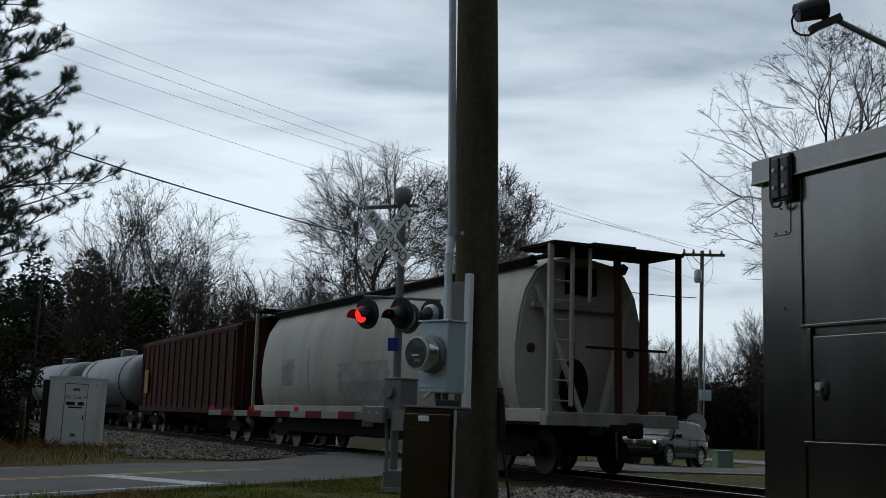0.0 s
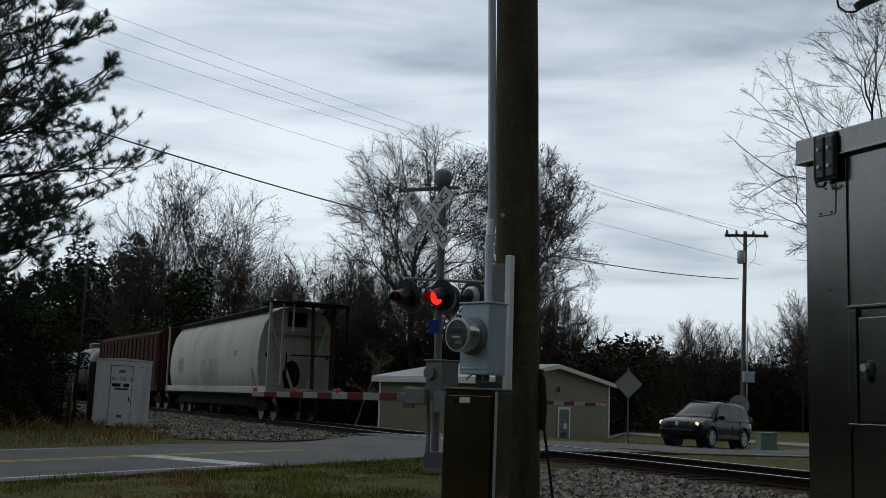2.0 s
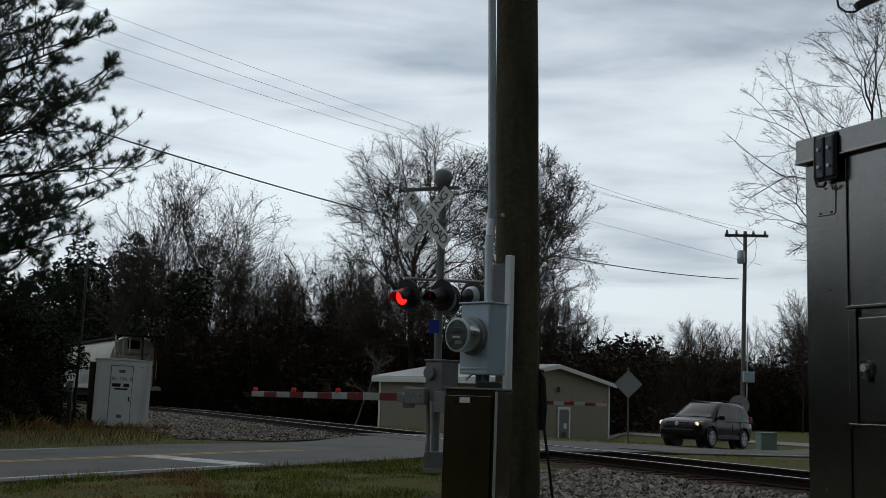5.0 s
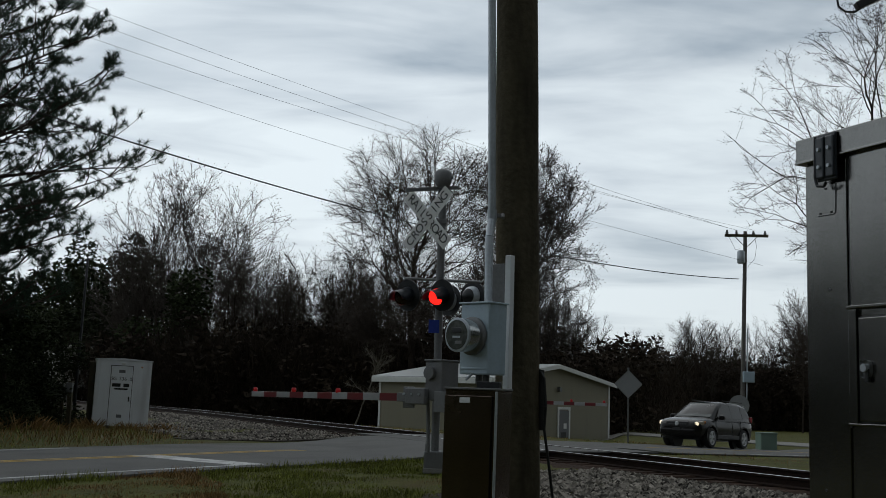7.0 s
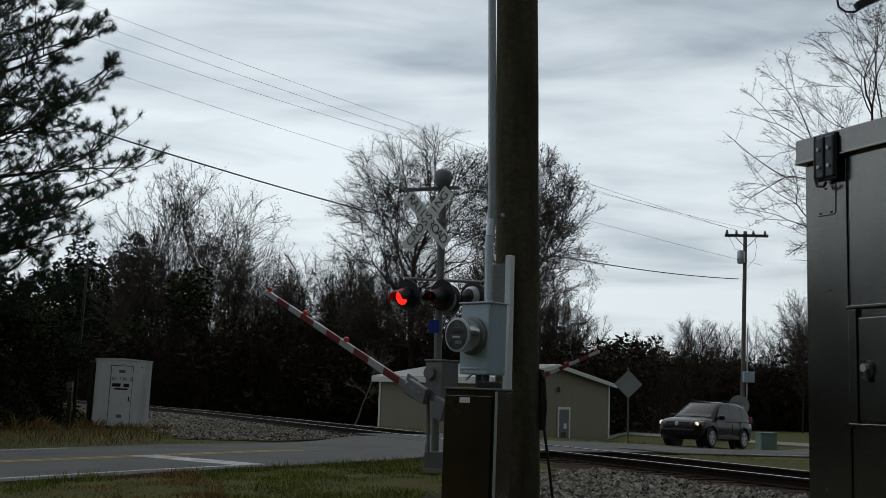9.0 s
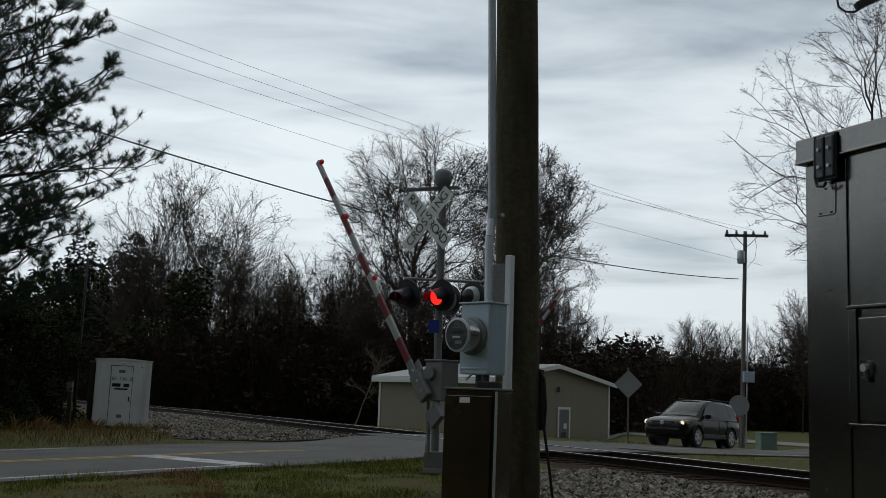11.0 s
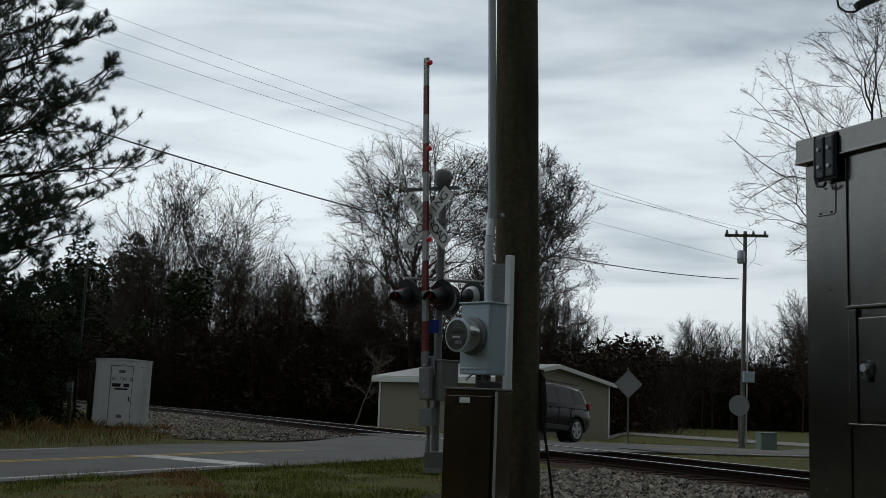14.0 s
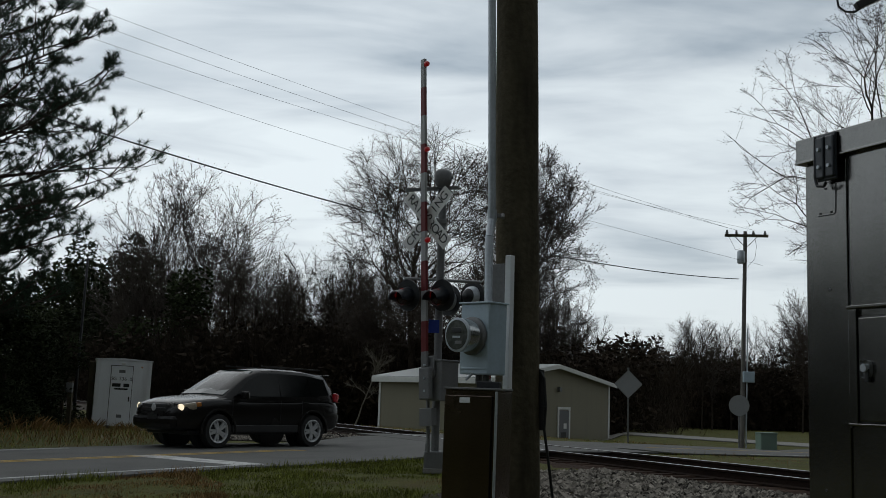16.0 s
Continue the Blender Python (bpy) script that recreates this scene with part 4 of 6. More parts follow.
# ---- the tan building beyond the track ----
def build_building():
    A = Vector((2.85, 60.0))
    e = RU.normalized()
    b_ = Vector((-e.y, e.x))
    base = -1.50
    turn = math.degrees(math.atan2(e.y, e.x))
    k = thing("outbuilding", Matrix.Translation((A.x, A.y, base)) @ pose(0, 0, 0, 0, 0, turn), "tan metal-sided outbuilding with white trim and a low gable roof", "building")
    W, D_, eave, ridge = 12.0, 8.2, 3.72, 4.62
    g = [(0, 0), (W, 0), (W, eave), (W / 2, ridge), (0, eave)]
    part("gable_wall", prism(g, 0.15, m=pose(0, 0.075, 0)), M["wall_tan"], k)
    part("gable_wall", prism(g, 0.15, m=pose(0, D_ - 0.075, 0)), M["wall_tan"], k)
    part("side_wall", box((0.075, D_ / 2, eave / 2), (0.15, D_ - 0.3, eave)), M["wall_tan"], k)
    part("side_wall", box((W - 0.075, D_ / 2, eave / 2), (0.15, D_ - 0.3, eave)), M["wall_tan"], k)
    for s in (0, 1):
        o = [(W / 2, ridge + 0.03), (W / 2, ridge + 0.17), (-0.35 if s == 0 else W + 0.35, eave + 0.10), (-0.35 if s == 0 else W + 0.35, eave - 0.04)]
        part("roof", prism(o, D_ + 0.6, m=pose(0, D_ / 2, 0)), M["roof_metal"], k)
        o = [(W / 2, ridge - 0.08), (W / 2, ridge + 0.16), (-0.37 if s == 0 else W + 0.37, eave + 0.09), (-0.37 if s == 0 else W + 0.37, eave - 0.14)]
        part("barge_board", prism(o, 0.05, m=pose(0, -0.33, 0)), M["white_trim"], k)
    part("fascia", box((-0.37, D_ / 2, eave - 0.10), (0.05, D_ + 0.6, 0.30), 0.01), M["white_trim"], k)
    part("corner_trim", box((W - 0.05, -0.02, eave / 2), (0.14, 0.04, eave), 0), M["white_trim"], k)
    part("corner_trim", box((-0.02, D_ - 0.05, eave / 2), (0.04, 0.14, eave), 0), M["white_trim"], k)
    # door in the gable wall
    xd = 6.95
    d = part("door", box((xd, -0.03, 1.12), (1.0, 0.05, 2.05), 0.01), M["door_dark"], k, "dark door in a white frame")
    for s in (-1, 1):
        part("door_frame", box((xd + s * 0.58, -0.03, 1.12), (0.14, 0.07, 2.25), 0.01), M["white_trim"], d)
    part("door_frame", box((xd, -0.03, 2.27), (1.3, 0.07, 0.14), 0.01), M["white_trim"], d)
    part("notice", box((xd + 0.1, -0.062, 1.25), (0.3, 0.01, 0.3)), M["white_trim"], d)
    part("door_panel", box((xd - 0.05, -0.058, 0.6), (0.55, 0.01, 0.6), 0.004), M["plastic"], d)
    part("wall_lamp", box((xd - 0.6, -0.12, 3.35), (0.25, 0.2, 0.25), 0.03), M["dull_galv"], k)
    # the slab it stands on reaches down into the falling ground
    part("slab", box((W / 2, D_ / 2, -0.35), (W + 0.2, D_ + 0.2, 0.7), 0.02), M["concrete"], k)


build_building()


# ---- signs, utility pole, pad box beyond ----
def build_far_things():
    q = px_place(1111, 787, 45)
    zg = ground_z(q.x, q.y)
    k = thing("warning_sign", pose(q.x, q.y, zg, 0, 0, 0), "diamond road sign seen from its bare aluminium back", "road sign")
    zc = px_place(1112, 680, 45).z - zg
    part("post", box((0, 0, zc / 2 + 0.25), (0.07, 0.05, zc + 0.8), 0.01), M["dull_galv"], k)
    part("plate", box((0, -0.04, 0), (0.80, 0.012, 0.80), 0.03, rot=pose(0, 0, 0, 0, 45, 0)), M["sign_back"], k, at=pose(0, 0, zc, 0, 0, -8))
    q = px_place(1308, 790, 50)
    zg = ground_z(q.x, q.y)
    k = thing("round_sign", pose(q.x, q.y, zg), "round road sign seen from its grey back", "road sign")
    zc = px_place(1308, 718, 50).z - zg
    part("post", box((0, 0, zc / 2), (0.07, 0.05, zc + 0.3), 0.01), M["dull_galv"], k)
    part("plate", rod((0, -0.05, zc), (0, -0.038, zc), 0.46, seg=32), M["sign_back"], k)
    # utility pole
    q = px_place(1313, 790, 52)
    zg = ground_z(q.x, q.y)
    top = px_place(1319, 410, 52)
    k = thing("utility_pole", pose(q.x, q.y, zg - 0.1), "tall silvered wooden utility pole with crossarm and transformer", "utility pole")
    h = top.z - zg + 0.1
    lean = top.x - q.x
    part("shaft", rod((0, 0, 0), (lean, 0, h), 0.115, 0.088, seg=14), M["grey_pole"], k, smooth=True)
    part("crossarm", box((lean + 0.02, -0.12, h - 0.22), (2.0, 0.10, 0.13), 0.01, rot=pose(0, 0, 0, 0, 1, -12)), M["pole_wood"], k)
    for x in (-0.9, -0.45, 0.35, 0.9):
        part("insulator", lathe([(0.05, 0), (0.075, 0.06), (0.04, 0.13), (0.05, 0.18)], 12, m=pose(lean + x, -0.12, h - 0.16)), M["dull_galv"], k, smooth=True)
    for s in (-1, 1):
        part("brace", bar((lean + s * 0.55, -0.12, h - 0.25), (lean, -0.1, h - 0.8), 0.03, 0.03), M["dull_galv"], k)
    part("transformer", lathe([(0.15, 0), (0.18, 0.05), (0.18, 0.55), (0.12, 0.62)], 18, m=pose(lean - 0.24, -0.12, h - 1.55)), M["galv"], k, smooth=True)
    part("cutout", rod((lean - 0.35, -0.1, h - 0.9), (lean - 0.3, -0.1, h - 0.5), 0.035), M["dull_galv"], k)
    part("equipment_box", box((0.28, -0.15, px_place(1325, 664, 52).z - zg), (0.52, 0.22, 0.50), 0.02), M["meter_grey"], k)
    part("riser", rod((0.16, -0.08, 0.1), (lean * 0.6 + 0.15, -0.08, h * 0.55), 0.035), M["galv"], k)
    bm = bmesh.new()
    for pts in (((lean - 0.9, -0.12, h - 0.1), (lean - 0.5, -0.1, h - 0.9), (lean - 0.28, -0.1, h - 0.85)), ((lean + 0.35, -0.12, h), (lean + 0.5, -0.1, h - 0.7), (lean + 0.42, -0.1, h - 1.3), (lean + 0.1, 0, h - 1.7))):
        for a, b in zip(pts, pts[1:]):
            rod(a, b, 0.008, seg=5, bm=bm)
    part("jumper_wire", bm, M["cable"], k)
    # pale drive across the yard
    bm = bmesh.new()
    a, b = px_place(1040, 764, 73), px_place(1480, 790, 56)
    d = (b - a).normalized()
    n = Vector((-d.y, d.x, 0)) * 2.0
    rows = []
    for i in range(25):
        p = a.lerp(b, i / 24)
        rows.append([bm.verts.new((q.x, q.y, ground_z(q.x, q.y) + 0.02)) for q in (p - n, p, p + n)])
    for r0, r1 in zip(rows, rows[1:]):
        for i in range(2):
            bm.faces.new((r0[i], r0[i + 1], r1[i + 1], r1[i]))
    bmesh.ops.recalc_face_normals(bm, faces=bm.faces)
    fs = list(bm.faces)
    r = bmesh.ops.extrude_face_region(bm, geom=fs)
    bmesh.ops.translate(bm, vec=(0, 0, 0.04), verts=[v for v in r["geom"] if isinstance(v, bmesh.types.BMVert)])
    tagged(part("driveway", bm, M["concrete"]), "pale concrete drive across the yard", "driveway", kind="structure")
    # pad-mounted box
    q = px_place(1356, 791, 49)
    k = thing("pad_transformer", at_ground(q.x, q.y, 8), "faded green pad-mounted utility box on grass", "utility box")
    part("body", box((0, 0, 0.40), (0.74, 0.6, 0.74), 0.03), M["green_box"], k)
    part("lid", box((0, -0.02, 0.77), (0.78, 0.64, 0.06), 0.02), M["green_box"], k)
    part("pad", box((0, 0, 0.0), (0.95, 0.8, 0.12), 0.01), M["concrete"], k)


def wire(name, pts, r, material, label, group="", sag=0.0, n=24):
    """An overhead line through its end points, hanging with a little sag."""
    k = thing(name, pose(*pts[0]), label, "cable", group)
    a, b = Vector(pts[0]), Vector(pts[1])
    bm = bmesh.new()
    d = (b - a).normalized()
    u = d.orthogonal().normalized()
    w = d.cross(u)
    rings = []
    for i in range(n + 1):
        t = i / n
        p = (b - a) * t - Vector((0, 0, sag * 4 * t * (1 - t)))
        rings.append([bm.verts.new(p + (u * math.cos(j * math.pi / 3) + w * math.sin(j * math.pi / 3)) * r) for j in range(6)])
    for r0, r1 in zip(rings, rings[1:]):
        for j in range(6):
            bm.faces.new((r0[j], r0[(j + 1) % 6], r1[(j + 1) % 6], r1[j]))
    part("line", bm, material, k)


build_far_things()
# thick black service cable from the near side to the far utility pole
A_, B_ = px_place(-60, 157, 22.0), px_place(1308, 494, 51.9)
wire("service_cable", (A_, B_), 0.019, M["cable"], "thick black overhead service cable", "", 0.80, 48)
for xa, ya, xb, yb, sg in ((134, 3, 1290, 404, 0.25), (146, 33, 1305, 408, 0.35), (140, 60, 1335, 408, 0.45), (179, 122, 1350, 470, 0.35)):
    wire("power_line", (px_place(xa, ya, 40), px_place(xb, yb, 51.8)), 0.006, M["wire"], "thin grey overhead power line", "parallel overhead power lines", sg, 40)


# ---- the SUV ----
def build_suv():
    """Compact SUV. Local x forward, y to its left, z up; origin on the road under its middle."""
    k = thing("suv", pose(0, 0, 0), "dark grey compact suv with lit headlamps and alloy wheels", "car")
    Lh = 2.31
    # stations: x, sill z, belt z, half width at belt, top z, half width at top
    lower = [(-2.31, 0.50, 0.84, 0.66), (-2.26, 0.38, 1.00, 0.79), (-2.10, 0.32, 1.07, 0.86), (-1.6, 0.30, 1.09, 0.90), (-1.0, 0.29, 1.08, 0.905), (0.0, 0.29, 1.06, 0.905), (0.7, 0.29, 1.05, 0.90), (1.1, 0.30, 1.07, 0.90),
             (1.5, 0.31, 1.04, 0.90), (1.85, 0.32, 1.00, 0.875), (2.08, 0.33, 0.94, 0.82), (2.20, 0.34, 0.88, 0.745), (2.27, 0.36, 0.80, 0.66), (2.31, 0.42, 0.70, 0.56)]
    bm = bmesh.new()
    rings = []
    for x, zb, zt, w in lower:
        h = zt - zb
        half = [(w * 0.80, zb), (w * 0.95, zb + h * 0.08), (w * 0.985, zb + h * 0.30), (w, zb + h * 0.60), (w * 0.975, zb + h * 0.85), (w * 0.90, zb + h * 0.97), (w * 0.60, zt + 0.015), (0, zt + 0.03)]
        pts = [(y, z) for y, z in half] + [(-y, z) for y, z in half[-2::-1]]
        rings.append([bm.verts.new((x, y, z)) for y, z in pts])
    for a, b in zip(rings, rings[1:]):
        for i in range(len(a) - 1):
            bm.faces.new((a[i], b[i], b[i + 1], a[i + 1]))
        bm.faces.new((a[-1], b[-1], b[0], a[0]))
    bm.faces.new(rings[0])
    bm.faces.new(rings[-1][::-1])
    bmesh.ops.recalc_face_normals(bm, faces=bm.faces)
    body = part("body", bm, M["suv_paint"], k, smooth=True)
    sub = body.modifiers.new("round", "SUBSURF")
    sub.levels = sub.render_levels = 1
    # wheel arches cut out of the body
    for x in (1.32, -1.34):
        cut = new("cut", mesh_of("cut", rod((x, -1.2, 0.36), (x, 1.2, 0.36), 0.415, seg=32), M["plastic"]))
        bo = body.modifiers.new("arch", "BOOLEAN")
        bo.operation, bo.object, bo.solver = "DIFFERENCE", cut, "EXACT"
        bpy.context.view_layer.update()
    dg = bpy.context.evaluated_depsgraph_get()
    me = bpy.data.meshes.new_from_object(body.evaluated_get(dg))
    body.modifiers.clear()
    body.data = me
    for c in [o for o in bpy.data.objects if o.name.startswith("cut")]:
        bpy.data.objects.remove(c)
    # greenhouse
    gh = [(-2.14, 1.00, 0.78, 1.02, 0.74), (-2.02, 1.03, 0.83, 1.35, 0.70), (-1.86, 1.05, 0.85, 1.60, 0.63), (-1.2, 1.05, 0.87, 1.675, 0.63), (-0.4, 1.03, 0.875, 1.685, 0.635), (0.12, 1.02, 0.87, 1.655, 0.62),
          (0.45, 1.01, 0.865, 1.53, 0.62), (0.85, 1.01, 0.85, 1.28, 0.68), (1.16, 1.01, 0.82, 1.06, 0.74)]
    bm = bmesh.new()
    rings = []
    for x, zb, wb, zt, wt in gh:
        zm = zb + (zt - zb) * 0.10
        half = [(wb, zb - 0.05), (wb - 0.01, zm), (wt + 0.035, zt - 0.07), (wt - 0.03, zt - 0.015), (wt * 0.5, zt + 0.012), (0, zt + 0.02)]
        pts = half + [(-y, z) for y, z in half[-2::-1]]
        rings.append([bm.verts.new((x, y, z)) for y, z in pts])
    for a, b in zip(rings, rings[1:]):
        for i in range(len(a) - 1):
            bm.faces.new((a[i], b[i], b[i + 1], a[i + 1]))
    bm.faces.new(rings[0])
    bmesh.ops.recalc_face_normals(bm, faces=bm.faces)
    cabin = part("cabin", bm, M["suv_paint"], k, smooth=True)

    def pane(name, pts, material, out=0.008):
        b2 = bmesh.new()
        f = b2.faces.new([b2.verts.new(p) for p in pts])
        b2.normal_update()
        cen = f.calc_center_median()
        if f.normal.dot(cen - Vector((-0.4, 0, 1.2))) < 0:
            f.normal_flip()
            b2.normal_update()
        nrm = f.normal.copy()
        bmesh.ops.translate(b2, vec=nrm * out, verts=b2.verts)
        r = bmesh.ops.extrude_face_region(b2, geom=[f])
        bmesh.ops.translate(b2, vec=-nrm * 0.02, verts=[v for v in r["geom"] if isinstance(v, bmesh.types.BMVert)])
        bmesh.ops.recalc_face_normals(b2, faces=b2.faces)
        return part(name, b2, material, cabin)

    pane("windscreen", [(1.10, 0.70, 1.085), (1.12, 0.0, 1.11), (1.10, -0.70, 1.085), (0.20, -0.56, 1.62), (0.2, 0, 1.655), (0.20, 0.56, 1.62)], M["suv_screen"], 0.02)
    pane("rear_window", [(-2.125, 0.64, 1.10), (-2.125, -0.64, 1.10), (-1.95, -0.60, 1.52), (-1.95, 0.60, 1.52)], M["suv_glass"], 0.03)
    for s in (1, -1):
        def yy(z):
            return s * (0.868 - (z - 1.07) * 0.375)
        pane("front_window", [(0.92, yy(1.08), 1.08), (-0.36, yy(1.09), 1.09), (-0.38, yy(1.59), 1.59), (0.14, yy(1.56), 1.56), (0.42, yy(1.44), 1.44)], M["suv_glass"], 0.012)
        pane("rear_side_window", [(-0.385, yy(1.09), 1.09), (-1.26, yy(1.11), 1.11), (-1.28, yy(1.57), 1.57), (-0.405, yy(1.59), 1.59)], M["suv_glass"], 0.012)
        pane("quarter_window", [(-1.285, yy(1.11), 1.11), (-1.86, yy(1.16), 1.16), (-1.78, yy(1.50), 1.50), (-1.305, yy(1.565), 1.565)], M["suv_glass"], 0.012)
        part("roof_rail", bar((-1.75, s * 0.60, 1.72), (0.0, s * 0.60, 1.74), 0.035, 0.03), M["plastic"], cabin)
        part("mirror", box((0.74, s * 0.99, 1.10), (0.11, 0.22, 0.17), 0.04), M["suv_paint"], k)
        part("headlamp", box((2.02, s * 0.715, 0.83), (0.40, 0.17, 0.16), 0.05, rot=pose(0, 0, 0, 0, 10, -s * 32)), M["lamp_clear"], k, "headlamp glass coloured with its warm light")
        part("headlamp_bulb", lathe([(0.02, 0), (0.075, 0.01), (0.075, 0.03), (0.03, 0.05)], 16, m=pose(2.15, s * 0.70, 0.82, 0, 90, s * 25)), M["headlamp"], k, "lit warm headlamp", smooth=True)
        part("indicator", box((1.86, s * 0.82, 0.88), (0.20, 0.07, 0.09), 0.02, rot=pose(0, 0, 0, 0, 10, -s * 20)), M["amber"], k, "amber indicator")
        part("tail_lamp", box((-2.12, s * 0.80, 1.10), (0.14, 0.12, 0.20), 0.03, rot=pose(0, 0, 0, 0, -10, s * 15)), M["tail_red"], k, "red tail lamp")
        part("side_cladding", box((0, s * 0.885, 0.40), (1.9, 0.05, 0.16), 0.02), M["plastic"], k)
        for x in (0.1, -0.95):
            part("door_handle", box((x - 0.15, s * 0.915, 0.97), (0.17, 0.03, 0.035), 0.01), M["suv_paint"], k)
        for x in (0.98, -0.36, -1.0):
            part("door_seam", box((x, s * 0.905, 0.72), (0.010, 0.012, 0.58)), M["plastic"], k)
        part("fog_recess", box((2.13, s * 0.60, 0.53), (0.12, 0.24, 0.13), 0.03), M["plastic"], k)
    part("grille", box((2.255, 0, 0.80), (0.08, 0.86, 0.17), 0.03), M["plastic"], k)
    part("grille_bar", box((2.297, 0, 0.80), (0.02, 0.78, 0.012), 0.004), M["dull_galv"], k)
    part("badge", lathe([(0.06, 0), (0.075, 0.01), (0.06, 0.02)], 20, m=pose(2.30, 0, 0.81, 0, 90, 0)), M["chrome"], k)
    part("front_bumper", box((2.25, 0, 0.53), (0.18, 1.40, 0.26), 0.08), M["suv_paint"], k)
    part("lower_grille", box((2.31, 0, 0.52), (0.05, 0.85, 0.13), 0.02), M["plastic"], k)
    part("number_plate", box((2.335, 0, 0.62), (0.012, 0.31, 0.11), 0.003), M["plastic"], k)
    part("rear_bumper", box((-2.27, 0, 0.62), (0.16, 1.45, 0.24), 0.06), M["plastic"], k)
    part("roof_spoiler", box((-1.98, 0, 1.60), (0.28, 1.15, 0.035), 0.012), M["suv_paint"], k)
    part("underbody", box((0, 0, 0.33), (3.9, 1.4, 0.12), 0.03), M["black"], k)
    for x in (1.32, -1.34):
        for s in (1, -1):
            b2 = bmesh.new()
            for i in range(16):
                a0, a1 = radians(-8 + 196 * i / 16), radians(-8 + 196 * (i + 1) / 16)
                bar((x + 0.435 * math.cos(a0), s * 0.895, 0.36 + 0.435 * math.sin(a0)), (x + 0.435 * math.cos(a1), s * 0.895, 0.36 + 0.435 * math.sin(a1)), 0.05, 0.05, b2)
            part("arch_moulding", b2, M["suv_paint"], k)
            part("arch_liner", rod((x, s * 0.45, 0.36), (x, s * 0.60, 0.36), 0.42, seg=24), M["black"], k)
    wheels = []
    for x in (1.32, -1.34):
        for s in (1, -1):
            w = part("wheel", lathe([(0.22, -0.05), (0.25, -0.11), (0.335, -0.105), (0.352, -0.07), (0.355, 0), (0.352, 0.07), (0.335, 0.105), (0.25, 0.11), (0.22, 0.05)], 36, m=pose(0, 0, 0, 90)), M["rubber"], k, "black tyre on a five-spoke alloy rim", smooth=True, at=pose(x, s * 0.80, 0.355))
            part("rim", lathe([(0.235, 0.05), (0.252, 0.06), (0.252, 0.108), (0.238, 0.118), (0.215, 0.10), (0.212, 0.056)], 32, m=pose(0, 0, 0, -90 * s)), M["chrome"], w, smooth=True)
            part("wheel_well", rod((0, s * 0.052, 0), (0, s * 0.060, 0), 0.205, seg=24), M["black"], w)
            for i in range(5):
                b2 = prism([(-0.035, 0.03), (0.035, 0.03), (0.062, 0.215), (0.016, 0.225), (0.0, 0.13), (-0.016, 0.225), (-0.062, 0.215)], 0.03, m=pose(0, 0, 0, 0, 72 * i, 0) @ pose(0, s * 0.085, 0))
                part("spoke", b2, M["chrome"], w)
            part("hub", rod((0, s * 0.05, 0), (0, s * 0.11, 0), 0.055, seg=16), M["chrome"], w)
            wheels.append((w, x, s))
    return k, wheels


SUV, SUV_WHEELS = build_suv()


# ---- the train ----
def truck(parent, x):
    """A two-axle truck with side frames; wheels turn."""
    made = []
    for s in (-1, 1):
        o = [(-1.15, 0.36), (-0.95, 0.62), (-0.35, 0.72), (0.35, 0.72), (0.95, 0.62), (1.15, 0.36), (0.95, 0.34), (0.7, 0.45), (0.3, 0.30), (-0.3, 0.30), (-0.7, 0.45), (-0.95, 0.34)]
        part("side_frame", prism(o, 0.14, m=pose(x, s * 1.0, 0)), M["truck_steel"], parent)
        for dx in (-0.12, 0.12):
            part("spring", rod((x + dx, s * 1.0, 0.32), (x + dx, s * 1.0, 0.6), 0.07), M["truck_steel"], parent)
    part("bolster", box((x, 0, 0.6), (0.4, 2.1, 0.28), 0.03), M["truck_steel"], parent)
    for dx in (-0.86, 0.86):
        w = part("wheelset", rod((0, -0.8, 0), (0, 0.8, 0), 0.08, seg=12), M["truck_steel"], parent, at=pose(x + dx, 0, 0.42))
        for s in (-1, 1):
            part("wheel", lathe([(0.10, -0.07), (0.30, -0.06), (0.44, -0.065), (0.44, -0.04), (0.42, -0.035), (0.42, 0.06), (0.33, 0.06), (0.30, 0.03), (0.10, 0.07)], 28, m=pose(0, s * 0.755, 0, 90 * s)), M["wheel_steel"], w, smooth=True)
            part("axle_cap", rod((0, s * 1.02, 0), (0, s * 1.12, 0), 0.10, seg=12), M["truck_steel"], w)
        made.append((w, x + dx))
    return made


def coupler(parent, x, s):
    part("coupler", box((x + s * 0.25, 0, 0.88), (0.75, 0.16, 0.2), 0.03), M["truck_steel"], parent)
    part("knuckle", box((x + s * 0.66, 0.03, 0.88), (0.2, 0.28, 0.3), 0.05), M["truck_steel"], parent)
    part("air_hose", rod((x + s * 0.45, 0.3, 0.85), (x + s * 0.55, 0.35, 0.35), 0.025), M["rubber"], parent)


def loft_body(prof, xs, scale_fn, material, name, parent, label=""):
    bm = bmesh.new()
    rings = []
    for x in xs:
        fy, z0 = scale_fn(x)
        rings.append([bm.verts.new((x, y * fy, z0 + (z - z0) * fy if fy < 1 else z)) for y, z in prof])
    n = len(prof)
    for a, b in zip(rings, rings[1:]):
        for i in range(n):
            bm.faces.new((a[i], a[(i + 1) % n], b[(i + 1) % n], b[i]))
    bm.faces.new(rings[0])
    bm.faces.new(rings[-1])
    bmesh.ops.recalc_face_normals(bm, faces=bm.faces)
    return part(name, bm, material, parent, label, smooth=True)


TRAIN, LENGTHS = [], {}
HL = 19.1


